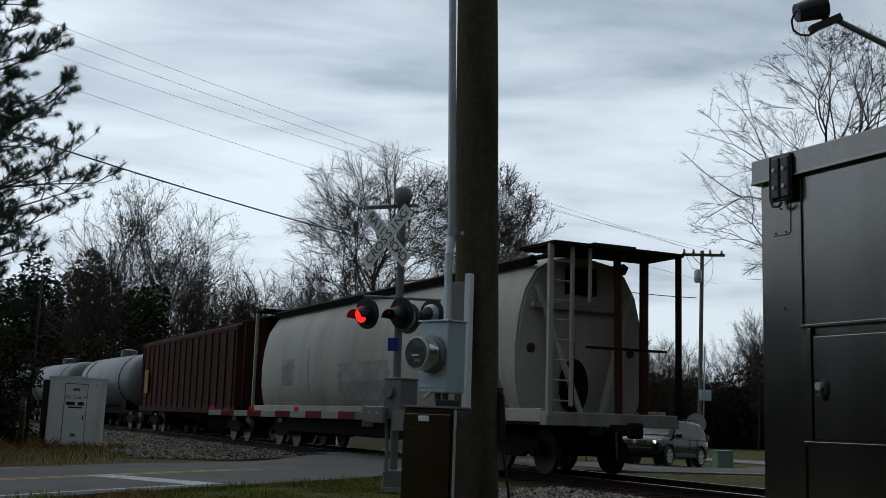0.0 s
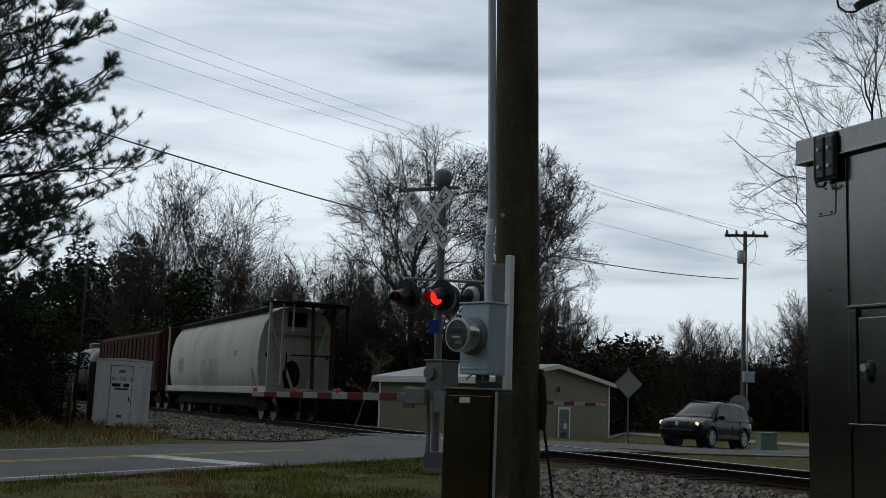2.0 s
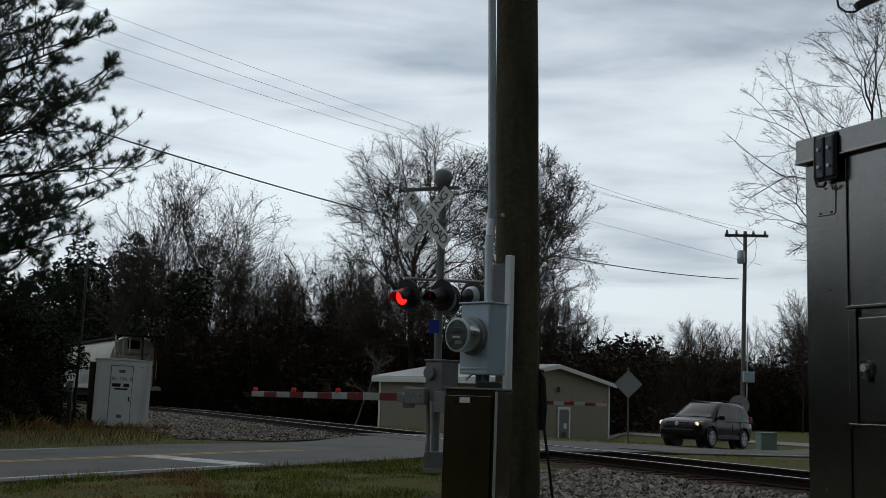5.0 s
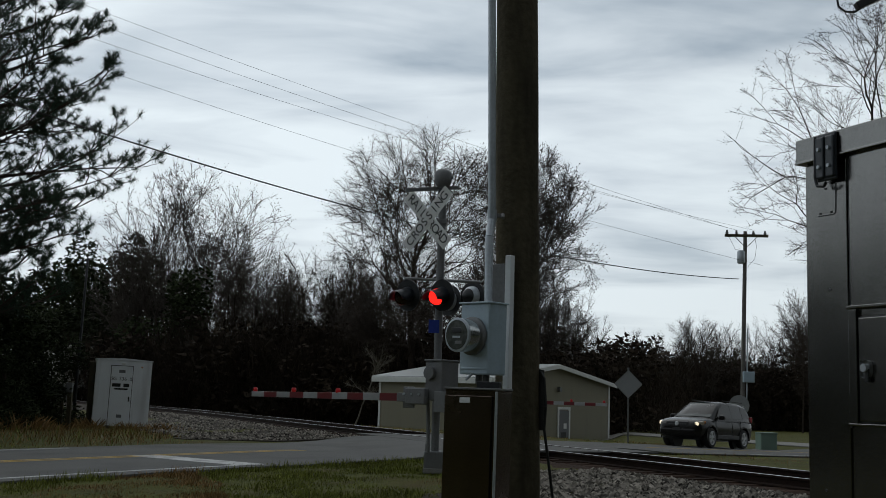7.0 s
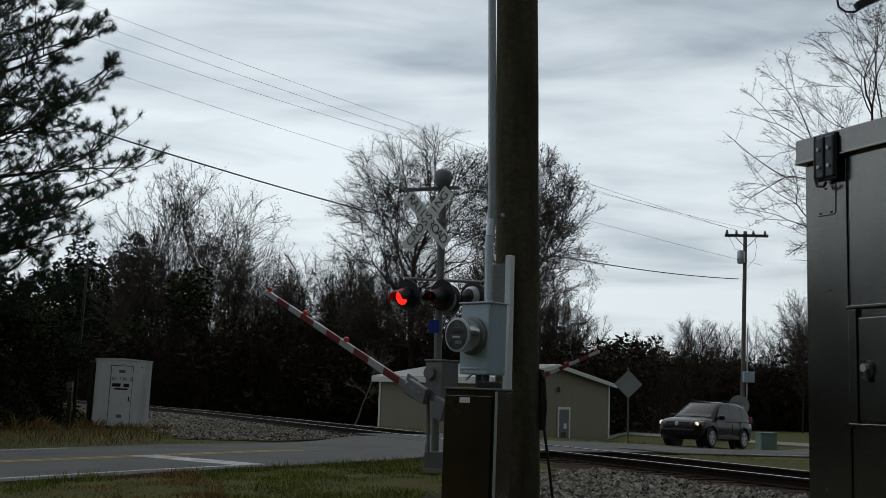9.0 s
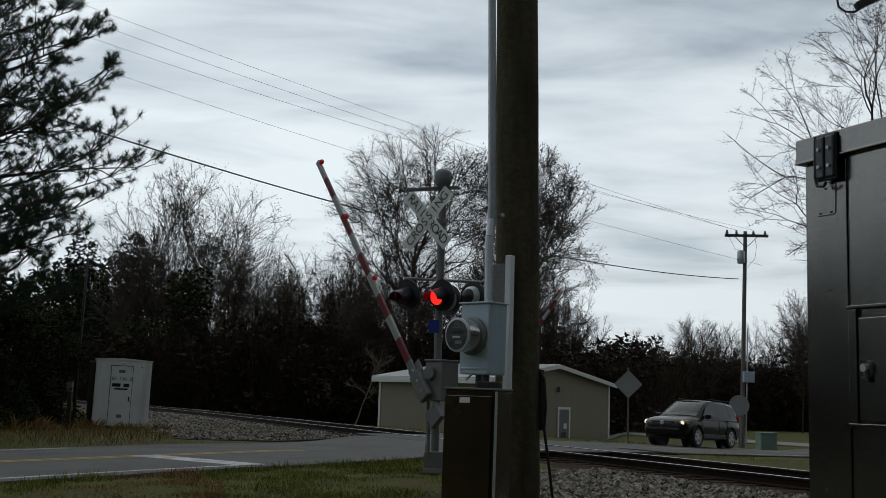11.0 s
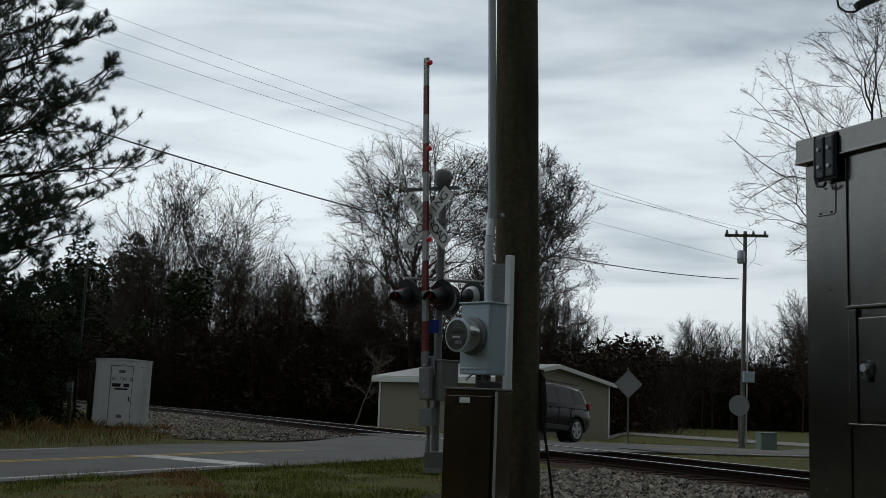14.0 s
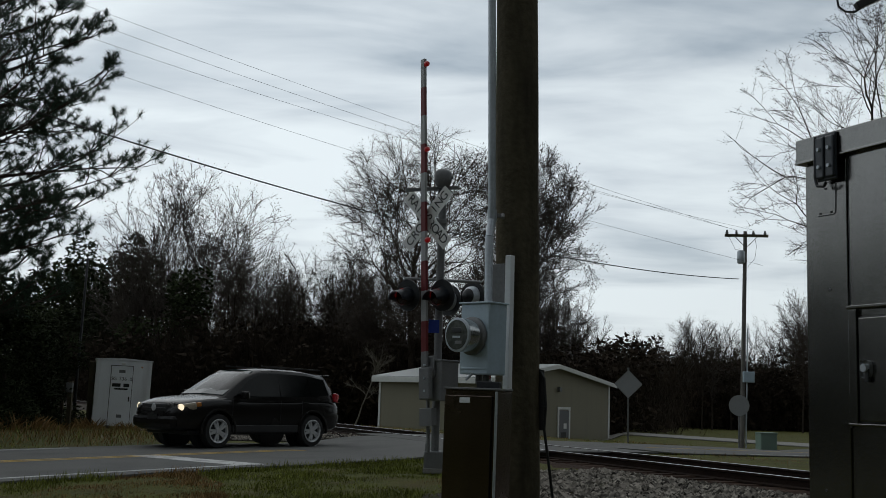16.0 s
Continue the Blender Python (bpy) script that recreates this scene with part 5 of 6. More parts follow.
def build_grey_hopper():
    """Covered hopper with bowed sides; local x forward from its rear end sill, rail top at z = 0."""
    k = thing("covered_hopper_car", pose(0, 0, 0), "grey weathered covered hopper car with bowed sides and end ladders", "railway car", "cars of the freight train")
    half = [(1.30, 1.10), (1.46, 1.35), (1.55, 1.9), (1.56, 2.5), (1.50, 3.1), (1.36, 3.65), (1.10, 4.08), (0.75, 4.30), (0.3, 4.38)]
    prof = half + [(-y, z) for y, z in half[::-1]]
    body = loft_body(prof, [1.25, 1.45, 4, 7, 10, 13, 16, HL - 1.45, HL - 1.25], lambda x: (1.0, 1.1) if 1.4 < x < HL - 1.4 else (0.985, 1.1), M["hopper"], "body", k)
    # dark arc where body meets the end sheet
    for xe, s in ((1.235, -1), (HL - 1.235, 1)):
        end = prism([(y * 0.955, 1.1 + (z - 1.1) * 0.965) for y, z in prof], 0.03, m=pose(xe, 0, 0, 0, 0, 90))
        part("end_sheet", end, M["hopper"], k)
    part("roof_walk", box((HL / 2, 0, 4.46), (HL - 0.1, 1.0, 0.05), 0.01), M["truck_steel"], k)
    for s in (-1, 1):
        part("roof_edge", box((HL / 2, s * 1.12, 4.22), (HL - 2.6, 0.16, 0.20), 0.02, rot=pose(0, 0, 0, s * -28)), M["truck_steel"], k)
    part("roof_platform", box((0.62, -0.08, 4.40), (1.30, 3.1, 0.07), 0.01), M["truck_steel"], k)
    part("roof_platform", box((HL - 0.62, 0, 4.40), (1.30, 3.1, 0.07), 0.01), M["truck_steel"], k)
    for s in (-1, 1):
        part("side_sill", box((HL / 2, s * 1.42, 1.12), (HL - 0.7, 0.10, 0.26), 0.015), M["hopper"], k)
        part("sill_edge", box((HL / 2, s * 1.40, 0.96), (HL - 0.7, 0.08, 0.06), 0.01), M["truck_steel"], k)
    for xe, d in ((0.12, 1), (HL - 0.12, -1)):
        part("end_sill", box((xe + d * 0.1, -0.05, 1.06), (0.25, 3.1, 0.26), 0.02), M["hopper_dark"], k)
        part("end_deck", box((xe + d * 0.65, 0, 1.0), (1.2, 2.8, 0.08), 0.01), M["truck_steel"], k)
        for y, m in ((1.44, "hopper"), (-1.60, "truck_steel")):
            part("corner_post", bar((xe + 0.0, y, 1.1), (xe, y, 4.38), 0.10, 0.10), M[m], k)
        # ladder with rungs beside the near corner
        lad = part("ladder", bar((xe, 0.95 * d, 1.3), (xe, 0.95 * d, 4.36), 0.07, 0.07), M["hopper"], k)
        for i in range(8):
            part("rung", rod((xe, 1.36 * d, 1.4 + i * 0.38), (xe, 0.95 * d, 1.4 + i * 0.38), 0.016, seg=6), M["hopper"], lad)
        part("ladder_rail", bar((xe - 0.01 * d, 0.55 * d, 3.3), (xe - 0.01 * d, 0.55 * d, 4.38), 0.06, 0.06), M["hopper"], k)
        # centre posts and slanting braces
        part("centre_post", bar((xe + d * 0.35, -0.40, 1.1), (xe + d * 0.35, -0.34, 4.38), 0.12, 0.12), M["dirt_rust"], k)
        part("rusty_post", bar((xe + d * 0.75, -1.30, 1.1), (xe + d * 0.75, -1.30, 4.38), 0.16, 0.12), M["dirt_rust"], k)
        part("slant_brace", bar((xe + d * 0.7, -0.25, 1.15), (xe + d * 1.02, -1.12, 3.7), 0.14, 0.10), M["hopper"], k)
        part("slant_brace", bar((xe + d * 0.7, 0.25, 1.15), (xe + d * 1.02, 1.12, 3.7), 0.14, 0.10), M["hopper"], k)
        part("cross_member", box((xe + d * 1.0, 0, 3.30), (0.12, 2.5, 0.12), 0.02), M["hopper_dark"], k)
        part("cross_rail", bar((xe + d * 0.1, -1.38, 2.45), (xe + d * 0.1, 0.55, 2.45), 0.05, 0.05), M["truck_steel"], k)
        part("vent_panel", box((xe + d * 1.06, 0.05, 3.85), (0.06, 0.75, 0.55), 0.01), M["truck_steel"], k)
        # no hole: a dark plate paints the shade inside an oval opening
        oval = [(0.34 * math.cos(a), 1.72 + 0.55 * math.sin(a)) for a in [2 * math.pi * i / 24 for i in range(24)]]
        part("end_opening", prism(oval, 0.04, m=pose(xe + d * 1.03, 0.22, 0, 0, 0, 90)), M["truck_steel"], k, "dark oval plate for the shade in an opening")
        for y in (1.2, -1.2):
            part("round_port", rod((xe + d * 1.07, y, 2.45), (xe + d * 1.12, y, 2.45), 0.09, seg=14), M["black"], k)
        part("hand_brake", rod((xe + d * 0.45, 0.62, 1.1), (xe + d * 0.45, 0.62, 2.55), 0.03), M["truck_steel"], k)
        part("grab_iron", bar((xe + d * 0.1, 1.40, 2.9), (xe + d * 0.1, 1.40, 1.4), 0.03, 0.03), M["truck_steel"], k)
    for x in (4.6, 9.5, 14.4):
        o = [(x - 1.5, 1.1), (x + 1.5, 1.1), (x + 0.45, 0.45), (x - 0.45, 0.45)]
        part("hopper_chute", prism(o, 1.9), M["hopper_dark"], k)
    # solid box in place of brake gear, added to block light under the car
    part("brake_rigging", box((HL / 2, 0, 0.70), (HL - 5, 2.2, 0.5), 0.05), M["truck_steel"], k)

    def side_patch(name, x0, x1, z0, z1, material, label, lean=0.0):
        """A thin patch of paint or rust that follows the bowed side."""
        bm = bmesh.new()
        rows = []
        for i in range(9):
            z = z0 + (z1 - z0) * i / 8
            y = float(np.interp(z, [b for a, b in half], [a for a, b in half])) + 0.006
            cut = 0.10 * math.sin(i * 2.1) * min(1, x1 - x0)
            rows.append([bm.verts.new((x0 + lean * i / 8 + cut, y, z)), bm.verts.new((x1 + lean * i / 8 - cut, y, z))])
        for a, b in zip(rows, rows[1:]):
            bm.faces.new((a[0], a[1], b[1], b[0]))
        bmesh.ops.recalc_face_normals(bm, faces=bm.faces)
        part(name, bm, material, k, label)

    side_patch("overpaint", 7.4, 10.8, 1.4, 2.4, M["soiled_patch"], "faded grey overpainted patch")
    side_patch("overpaint", 14.5, 15.7, 1.85, 2.65, M["soiled_patch"], "faded grey overpainted patch")
    side_patch("stain_run", 13.12, 13.26, 1.5, 2.9, M["hopper_dark"], "dark stain running down the side", 0.15)
    side_patch("rust_run", 0.0 + 1.62, 1.82, 1.2, 1.95, M["rust_run"], "yellow-brown rust run", 0.25)
    side_patch("rust_run", 4.3, 4.9, 2.45, 2.7, M["soiled_patch"], "faint rusty patch")
    wh = truck(k, 2.1) + truck(k, HL - 2.1)
    coupler(k, 0.0, -1)
    coupler(k, HL, 1)
    return k, wh, HL + 1.3


def build_brown_hopper():
    k = thing("boxy_hopper_car", pose(0, 0, 0), "rust-brown ribbed hopper car with flat sides", "railway car", "cars of the freight train")
    L_ = 17.5
    half = [(1.38, 1.0), (1.48, 1.05), (1.48, 3.95), (1.30, 4.20), (0.6, 4.36)]
    prof = half + [(-y, z) for y, z in half[::-1]]
    loft_body(prof, [0.8, L_ - 0.8], lambda x: (1.0, 1), M["rust_car"], "body", k)
    for f in k.children[0].data.polygons:
        f.use_smooth = False
    for i in range(16):
        x = 1.1 + i * (L_ - 2.2) / 15
        for s in (-1, 1):
            part("side_rib", box((x, s * 1.495, 2.5), (0.10, 0.07, 2.9), 0.012), M["rust_car"], k)
    for s in (-1, 1):
        part("top_rail", box((L_ / 2, s * 1.44, 4.02), (L_ - 1.4, 0.14, 0.16), 0.02), M["rust_car"], k)
        part("side_sill", box((L_ / 2, s * 1.45, 1.05), (L_ - 1.2, 0.12, 0.24), 0.02), M["rust_car"], k)
        for xe in (0.15, L_ - 0.15):
            part("corner_post", bar((xe, s * 1.35, 1.0), (xe, s * 1.35, 4.2), 0.09, 0.09), M["rust_car"], k)
    part("roof_walk", box((L_ / 2, 0, 4.45), (L_ - 0.2, 0.9, 0.06), 0.01), M["truck_steel"], k)
    part("pale_placard", box((15.3, 1.578, 2.3), (0.8, 0.01, 1.1)), M["rust_run"], k, "pale yellowish placard")
    part("centre_sill", box((L_ / 2, 0, 0.85), (L_, 0.8, 0.3), 0.02), M["truck_steel"], k)
    wh = truck(k, 2.0) + truck(k, L_ - 2.0)
    coupler(k, 0.0, -1)
    coupler(k, L_, 1)
    return k, wh, L_ + 1.3


def build_tank_car():
    k = thing("tank_car", pose(0, 0, 0), "dull grey cylindrical tank car", "railway car", "cars of the freight train")
    L_ = 14.5
    m = pose(0.9, 0, 2.5, 0, 90, 0)
    r = 1.42
    part("tank", lathe([(0.3, 0), (0.9, 0.10), (1.25, 0.35), (r, 0.75), (r, 11.9), (1.25, 12.3), (0.9, 12.6), (0.3, 12.7)], 40, m=m), M["tank"], k, smooth=True)
    part("dome", lathe([(0.45, 3.85), (0.45, 4.25), (0.2, 4.32)], 20, m=pose(L_ / 2, 0, 0)), M["tank"], k, smooth=True)
    part("centre_sill", box((L_ / 2, 0, 0.9), (L_, 0.9, 0.35), 0.03), M["truck_steel"], k)
    for x in (3.2, L_ - 3.2):
        part("tank_band", lathe([(r + 0.02, 0), (r + 0.02, 0.15)], 40, m=pose(x, 0, 2.5, 0, 90, 0)), M["truck_steel"], k, smooth=True)
        part("saddle", box((x, 0, 1.2), (0.9, 2.2, 0.5), 0.05), M["truck_steel"], k)
    wh = truck(k, 1.8) + truck(k, L_ - 1.8)
    coupler(k, 0.0, -1)
    coupler(k, L_, 1)
    return k, wh, L_ + 1.3


def build_train():
    off = 0.0
    for make in (build_grey_hopper, build_brown_hopper, build_tank_car, build_tank_car, build_tank_car):
        k, wh, adv = make()
        TRAIN.append((k, wh, off))
        LENGTHS[k.name] = adv - 1.3
        off += adv


build_train()


# ---- trees ----
def tube(V, F, a, b, r0, r1, sides):
    """One tapered length of a branch."""
    d = b - a
    if d.length < 1e-4:
        return
    u = d.orthogonal().normalized()
    w = d.normalized().cross(u)
    base = len(V)
    for p, r in ((a, r0), (b + d * 0.02, r1)):
        for i in range(sides):
            an = 2 * math.pi * i / sides
            V.append(p + u * (r * math.cos(an)) + w * (r * math.sin(an)))
    for i in range(sides):
        F.append((base + i, base + (i + 1) % sides, base + sides + (i + 1) % sides, base + sides + i))


def fork_tree(rnd, height, bole, top, rad, z0, trunk_r, twig, levels, limbs, rise, tip, bud, open_=0.55):
    """A bare tree that forks over and over: limbs leave the trunk between bole and top, and fill an uneven dome of
    radius rad from z0 to its height; fine twigs end in buds. Returns trunk and crown as vertices and faces."""
    VT, FT, V, F = [], [], [], []
    mid, half = (z0 + height) / 2, (height - z0) / 2
    off = Vector((rnd.uniform(0, 50), rnd.uniform(0, 50), rnd.uniform(0, 50)))

    def reach(p):
        q = Vector((p.x / rad, p.y / rad, (p.z - mid) / half))
        return q.length * (1 + 0.17 * noise.noise(p * (1.6 / rad) + off))

    def twigs(p, d, n):
        for _ in range(n):
            v = (d * 0.9 + Vector((rnd.gauss(0, 0.65), rnd.gauss(0, 0.65), rnd.gauss(0.12, 0.6)))).normalized() * tip * rnd.uniform(0.4, 1.3)
            o = v.orthogonal().normalized() * twig * 0.8
            b = len(V)
            V.extend((p - o, p + o, p + v))
            F.append((b, b + 1, b + 2))
            if bud and rnd.random() < 0.6:
                e = Vector((rnd.gauss(0, 1), rnd.gauss(0, 1), rnd.gauss(0, 1))).normalized() * bud * rnd.uniform(0.6, 1.3)
                g = e.orthogonal() * 0.8
                c, b = p + v * rnd.uniform(0.6, 1.0), len(V)
                V.extend((c - e, c + g, c + e, c - g))
                F.append((b, b + 1, b + 2, b + 3))

    def aside(d, lean):
        """A direction leaning away from d by that many degrees."""
        u = d.orthogonal().normalized()
        w = d.cross(u)
        a = rnd.uniform(0, 2 * math.pi)
        return (d * math.cos(radians(lean)) + (u * math.cos(a) + w * math.sin(a)) * math.sin(radians(lean))).normalized()

    def grow(p, d, long, r, lev):
        n = 5 if lev < 2 else 3
        for i in range(n):
            d = (d + Vector((rnd.gauss(0, 0.13), rnd.gauss(0, 0.13), rnd.gauss(0.03, 0.10)))).normalized()
            q = p + d * (long / n)
            tube(V, F, p, q, max(twig, r * (1 - 0.32 * i / n)), max(twig, r * (1 - 0.32 * (i + 1) / n)), 6 if r > twig * 6 else (4 if r > twig * 2.5 else 3))
            p = q
            if lev + 2 <= levels and i > 0 and rnd.random() < open_:
                grow(p, aside(d, rnd.uniform(35, 65)), long * rnd.uniform(0.45, 0.75), r * 0.42, lev + 2)
            if lev >= levels - 1:
                twigs(p, d, 4 if levels > 4 else 3)
            if reach(p) > 1:
                twigs(p, d, 3)
                return
        if lev >= levels:
            twigs(p, d, 4)
            return
        if rnd.random() < 0.75:
            lean = rnd.uniform(12, 30)
            side = aside(d, lean)
            other = (d * 1.6 - side * 0.9).normalized()
            grow(p, side, long * rnd.uniform(0.70, 0.92), r * 0.60, lev + 1)
            grow(p, other, long * rnd.uniform(0.74, 0.95), r * 0.64, lev + 1)
        else:
            for _ in range(3):
                grow(p, aside(d, rnd.uniform(14, 40)), long * rnd.uniform(0.65, 0.9), r * 0.52, lev + 1)

    p, steps = Vector((0, 0, -0.3)), 9
    line = [p]
    for i in range(1, steps + 1):
        z = top * i / steps
        line.append(Vector((line[-1].x + rnd.gauss(0, 0.012) * height / steps * 2, line[-1].y + rnd.gauss(0, 0.012) * height / steps * 2, z)))
    rad_at = lambda z: trunk_r * (1 - 0.62 * max(0, z) / top)
    for a, b in zip(line, line[1:]):
        tube(VT, FT, a, b, rad_at(a.z), rad_at(b.z), 9)
    turn = rnd.uniform(0, 6.283)
    for i in range(limbs):
        t = (i + 0.5) / limbs
        z = bole + (top - bole) * t
        k = min(steps - 1, int(z / top * steps))
        p = line[k].lerp(line[k + 1], z / top * steps - k)
        a = turn + i * 2.4 + rnd.uniform(-0.35, 0.35)
        el = radians(rise[0] + (rise[1] - rise[0]) * t + rnd.uniform(-9, 9))
        d = Vector((math.cos(a) * math.cos(el), math.sin(a) * math.cos(el), math.sin(el)))
        far, q = 0.0, p.copy()
        while far < height and (reach(q) <= 1 or far < 1.0):
            q += d * 0.25
            far += 0.25
        grow(p, d, far / 3.1, rad_at(z) * rnd.uniform(0.42, 0.6), 0)
    for _ in range(2):
        grow(line[-1], aside(Vector((0, 0, 1)), rnd.uniform(8, 24)), (height - top) / 3.1, rad_at(top) * 0.8, 0)
    return (VT, FT), (V, F)


def tree_meshes(bark, twig_mat, *args, **kw):
    t, c = fork_tree(*args, **kw)
    return soup("trunk", [tuple(v) for v in t[0]], t[1], [bark], True), soup("crown", [tuple(v) for v in c[0]], c[1], [twig_mat])


def bare_tree(name, x, y, height, mesh, label, group="", turn=0.0, scale=1.0, wide=1.0):
    k = thing(name, pose(x, y, ground_z(x, y) - 0.1, 0, 0, turn), label, "tree", group)
    for nm, me in zip(("trunk", "crown"), mesh):
        o = new(nm, me)
        o.parent = k
        o.scale = (scale * wide, scale * wide, scale)
    return k


def leaf_soup(rnd, blobs, count, size, V=None, F=None, flat=0.5):
    """Many small leaf clumps scattered over uneven lumps (centre, radii)."""
    V, F = V if V is not None else [], F if F is not None else []
    tot = sum(b[1][0] * b[1][2] for b in blobs)
    for c, rad in blobs:
        n = int(count * rad[0] * rad[2] / tot)
        for _ in range(n):
            d = Vector((rnd.gauss(0, 1), rnd.gauss(0, 1), rnd.gauss(0, 1))).normalized()
            rr = rnd.uniform(0.55, 1.0) ** 0.6 * (1 + 0.25 * noise.noise(d * 2.3 + Vector(c)))
            p = Vector((c[0] + d.x * rad[0] * rr, c[1] + d.y * rad[1] * rr, c[2] + d.z * rad[2] * rr))
            a = Vector((rnd.gauss(0, 1), rnd.gauss(0, 1), rnd.gauss(0, flat))).normalized()
            b = a.cross(Vector((rnd.gauss(0, 1), rnd.gauss(0, 1), rnd.gauss(0, 1)))).normalized()
            s = size * rnd.uniform(0.5, 1.3)
            k = len(V)
            V += [p - a * s, p + b * s * 0.45, p + a * s * 0.9, p - b * s * 0.5]
            F.append((k, k + 1, k + 2, k + 3))
    return V, F


def clear_of_track(x, d, room):
    """The distance on that sight line at which a tree stands clear beyond the track."""
    if d < 45:
        return d
    q = px_place(x, 690, d)
    while track_n(q.x, q.y) > -room and d < 170:
        d += 2
        q = px_place(x, 690, d)
    return d


def build_woods():
    rnd = random.Random(11)
    # the large single trees: place, top, distance, crown radius, trunk radius, bole, trunk top, crown foot
    for seed, x, top, d, rad, r0, bole, tt, low, twig, levels, limbs, rise, label, turn in (
            (3, 728, 236, 76, 6.7, 0.36, 0.24, 0.55, 0.20, 0.013, 5, 13, (2, 62), "large bare spreading tree with grey branches", 40),
            (8, 928, 262, 80, 5.6, 0.28, 0.20, 0.60, 0.12, 0.012, 5, 11, (8, 65), "tall bare tree with fine pale twigs", 130),
            (21, 1572, 30, 36, 4.8, 0.20, 0.36, 0.66, 0.40, 0.0055, 5, 11, (0, 60), "bare tree with reddish buds reaching over the cabinet", 200)):
        q = px_place(x, 700, d)
        h = px_place(x, top, d).z - ground_z(q.x, q.y) + 0.1
        me = tree_meshes(M["bark"], M["bark_pale"] if seed == 8 else M["bark"], random.Random(seed), h, h * bole, h * tt, rad, h * low, r0, twig, levels, limbs, rise,
                         0.75 if d > 50 else 0.26, 0.045 if d > 50 else 0.016, 0.64 if d > 50 else 0.42)
        bare_tree("oak_tree", q.x, q.y, h, me, label, "", turn, 1.0, 1.0)
    # a stock of slim forest trees
    stock = []
    for i in range(9):
        r2 = random.Random(40 + i)
        stock.append(tree_meshes(M["bark"], M["bark_pale"] if i % 3 == 0 else M["bark"], r2, 15.0, 15 * r2.uniform(0.18, 0.36), 15 * r2.uniform(0.55, 0.72), r2.uniform(1.9, 2.9),
                                 15 * r2.uniform(0.10, 0.25), 0.13, 0.014, 2, 12, (24, 66), 0.9, 0.035, 0.85))
    fans = []
    for i in range(4):
        r2 = random.Random(60 + i)
        fans.append(tree_meshes(M["bark"], M["bark_pale"], r2, 15.0, 15 * 0.20, 15 * 0.42, 3.3, 15 * 0.24, 0.15, 0.011, 4, 7, (46, 76), 0.6, 0.04, 0.45))
    tag = "slim bare woodland tree with upright branches"
    # clump of tall trees on the left
    for x, top, d in ((275, 300, 96), (318, 292, 100), (362, 303, 98), (412, 335, 99), (235, 350, 100), (440, 385, 96)):
        q = px_place(x, 690, d)
        h = px_place(x, top, d).z - ground_z(q.x, q.y)
        bare_tree("woodland_tree", q.x, q.y, h, rnd.choice(fans), "tall bare tree with a fan of fine upright branches", "bare trees of the wood", rnd.uniform(0, 360), h / 15.0, 1.0)
    # the wood across the view
    for i in range(158):
        x = rnd.uniform(120, 1560) if i < 104 else (rnd.uniform(430, 960) if i < 140 else rnd.uniform(440, 660))
        d = rnd.uniform(88, 125)
        top = 445 + rnd.uniform(-30, 70)
        if x > 1000:
            top = 560 + rnd.uniform(-20, 45) - 60 * smooth01((x - 1330) / 120) - 60 * smooth01((1080 - x) / 80)
        if 560 < x < 700:
            top -= 15
        d = clear_of_track(x, d, 5)
        q = px_place(x, 690, d)
        h = px_place(x, top, d).z - ground_z(q.x, q.y)
        bare_tree("woodland_tree", q.x, q.y, h, rnd.choice(stock), tag, "bare trees of the wood", rnd.uniform(0, 360), h / 15.0, rnd.uniform(0.7, 1.0))
    # evergreens
    ever = []
    for i in range(5):
        r2 = random.Random(70 + i)
        blobs = [((r2.gauss(0, 1.0), r2.gauss(0, 1.0), 1.0 + 6.5 * j / 12), (2.4 * (1 - 0.055 * j) * r2.uniform(0.7, 1.1), 2.2 * (1 - 0.055 * j), r2.uniform(0.9, 1.4))) for j in range(13)]
        V, F = leaf_soup(r2, blobs, 5200, 0.16)
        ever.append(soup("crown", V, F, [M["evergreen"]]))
    thick = []
    for i in range(3):
        r2 = random.Random(80 + i)
        lumps = [((r2.gauss(0, 1.0), r2.gauss(0, 1.0), 0.6 + 7.0 * j / 14), (2.5 * (1 - 0.05 * j) * r2.uniform(0.8, 1.1), 2.3 * (1 - 0.05 * j), r2.uniform(1.0, 1.4))) for j in range(15)]
        V, F = leaf_soup(r2, lumps, 11000, 0.14)
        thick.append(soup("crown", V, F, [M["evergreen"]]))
    # coarse crown for the trees added out of view
    V, F = leaf_soup(random.Random(78), blobs, 1500, 0.42)
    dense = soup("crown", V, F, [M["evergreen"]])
    brush = []
    for i in range(4):
        r2 = random.Random(90 + i)
        blobs = [((r2.uniform(-3.5, 3.5), r2.gauss(0, 1.0), r2.uniform(0.6, 3.2)), (1.7, 1.4, 1.2)) for j in range(12)]
        V, F = leaf_soup(r2, blobs, 3000, 0.15)
        for _ in range(2200):
            p = Vector((r2.uniform(-4.5, 4.5), r2.gauss(0, 1.4), r2.uniform(0, 3.2)))
            v = Vector((r2.gauss(0, 0.4), r2.gauss(0, 0.4), 1)).normalized() * r2.uniform(0.6, 2.0)
            o = v.orthogonal().normalized() * 0.014
            b = len(V)
            V += [p - o, p + o, p + v]
            F.append((b, b + 1, b + 2))
        brush.append(soup("crown", V, F, [M["brush"]]))

    def bush(x, d, h, meshes, nm, lab, cat, nominal, wide=1.0):
        q = px_place(x, 700, d)
        k = thing(nm, pose(q.x, q.y, ground_z(q.x, q.y) - 0.2, 0, 0, rnd.uniform(-40, 40)), lab, cat, lab)
        o = new("crown", rnd.choice(meshes))
        o.parent = k
        s = h / nominal
        o.scale = (s * wide, s * wide, s)
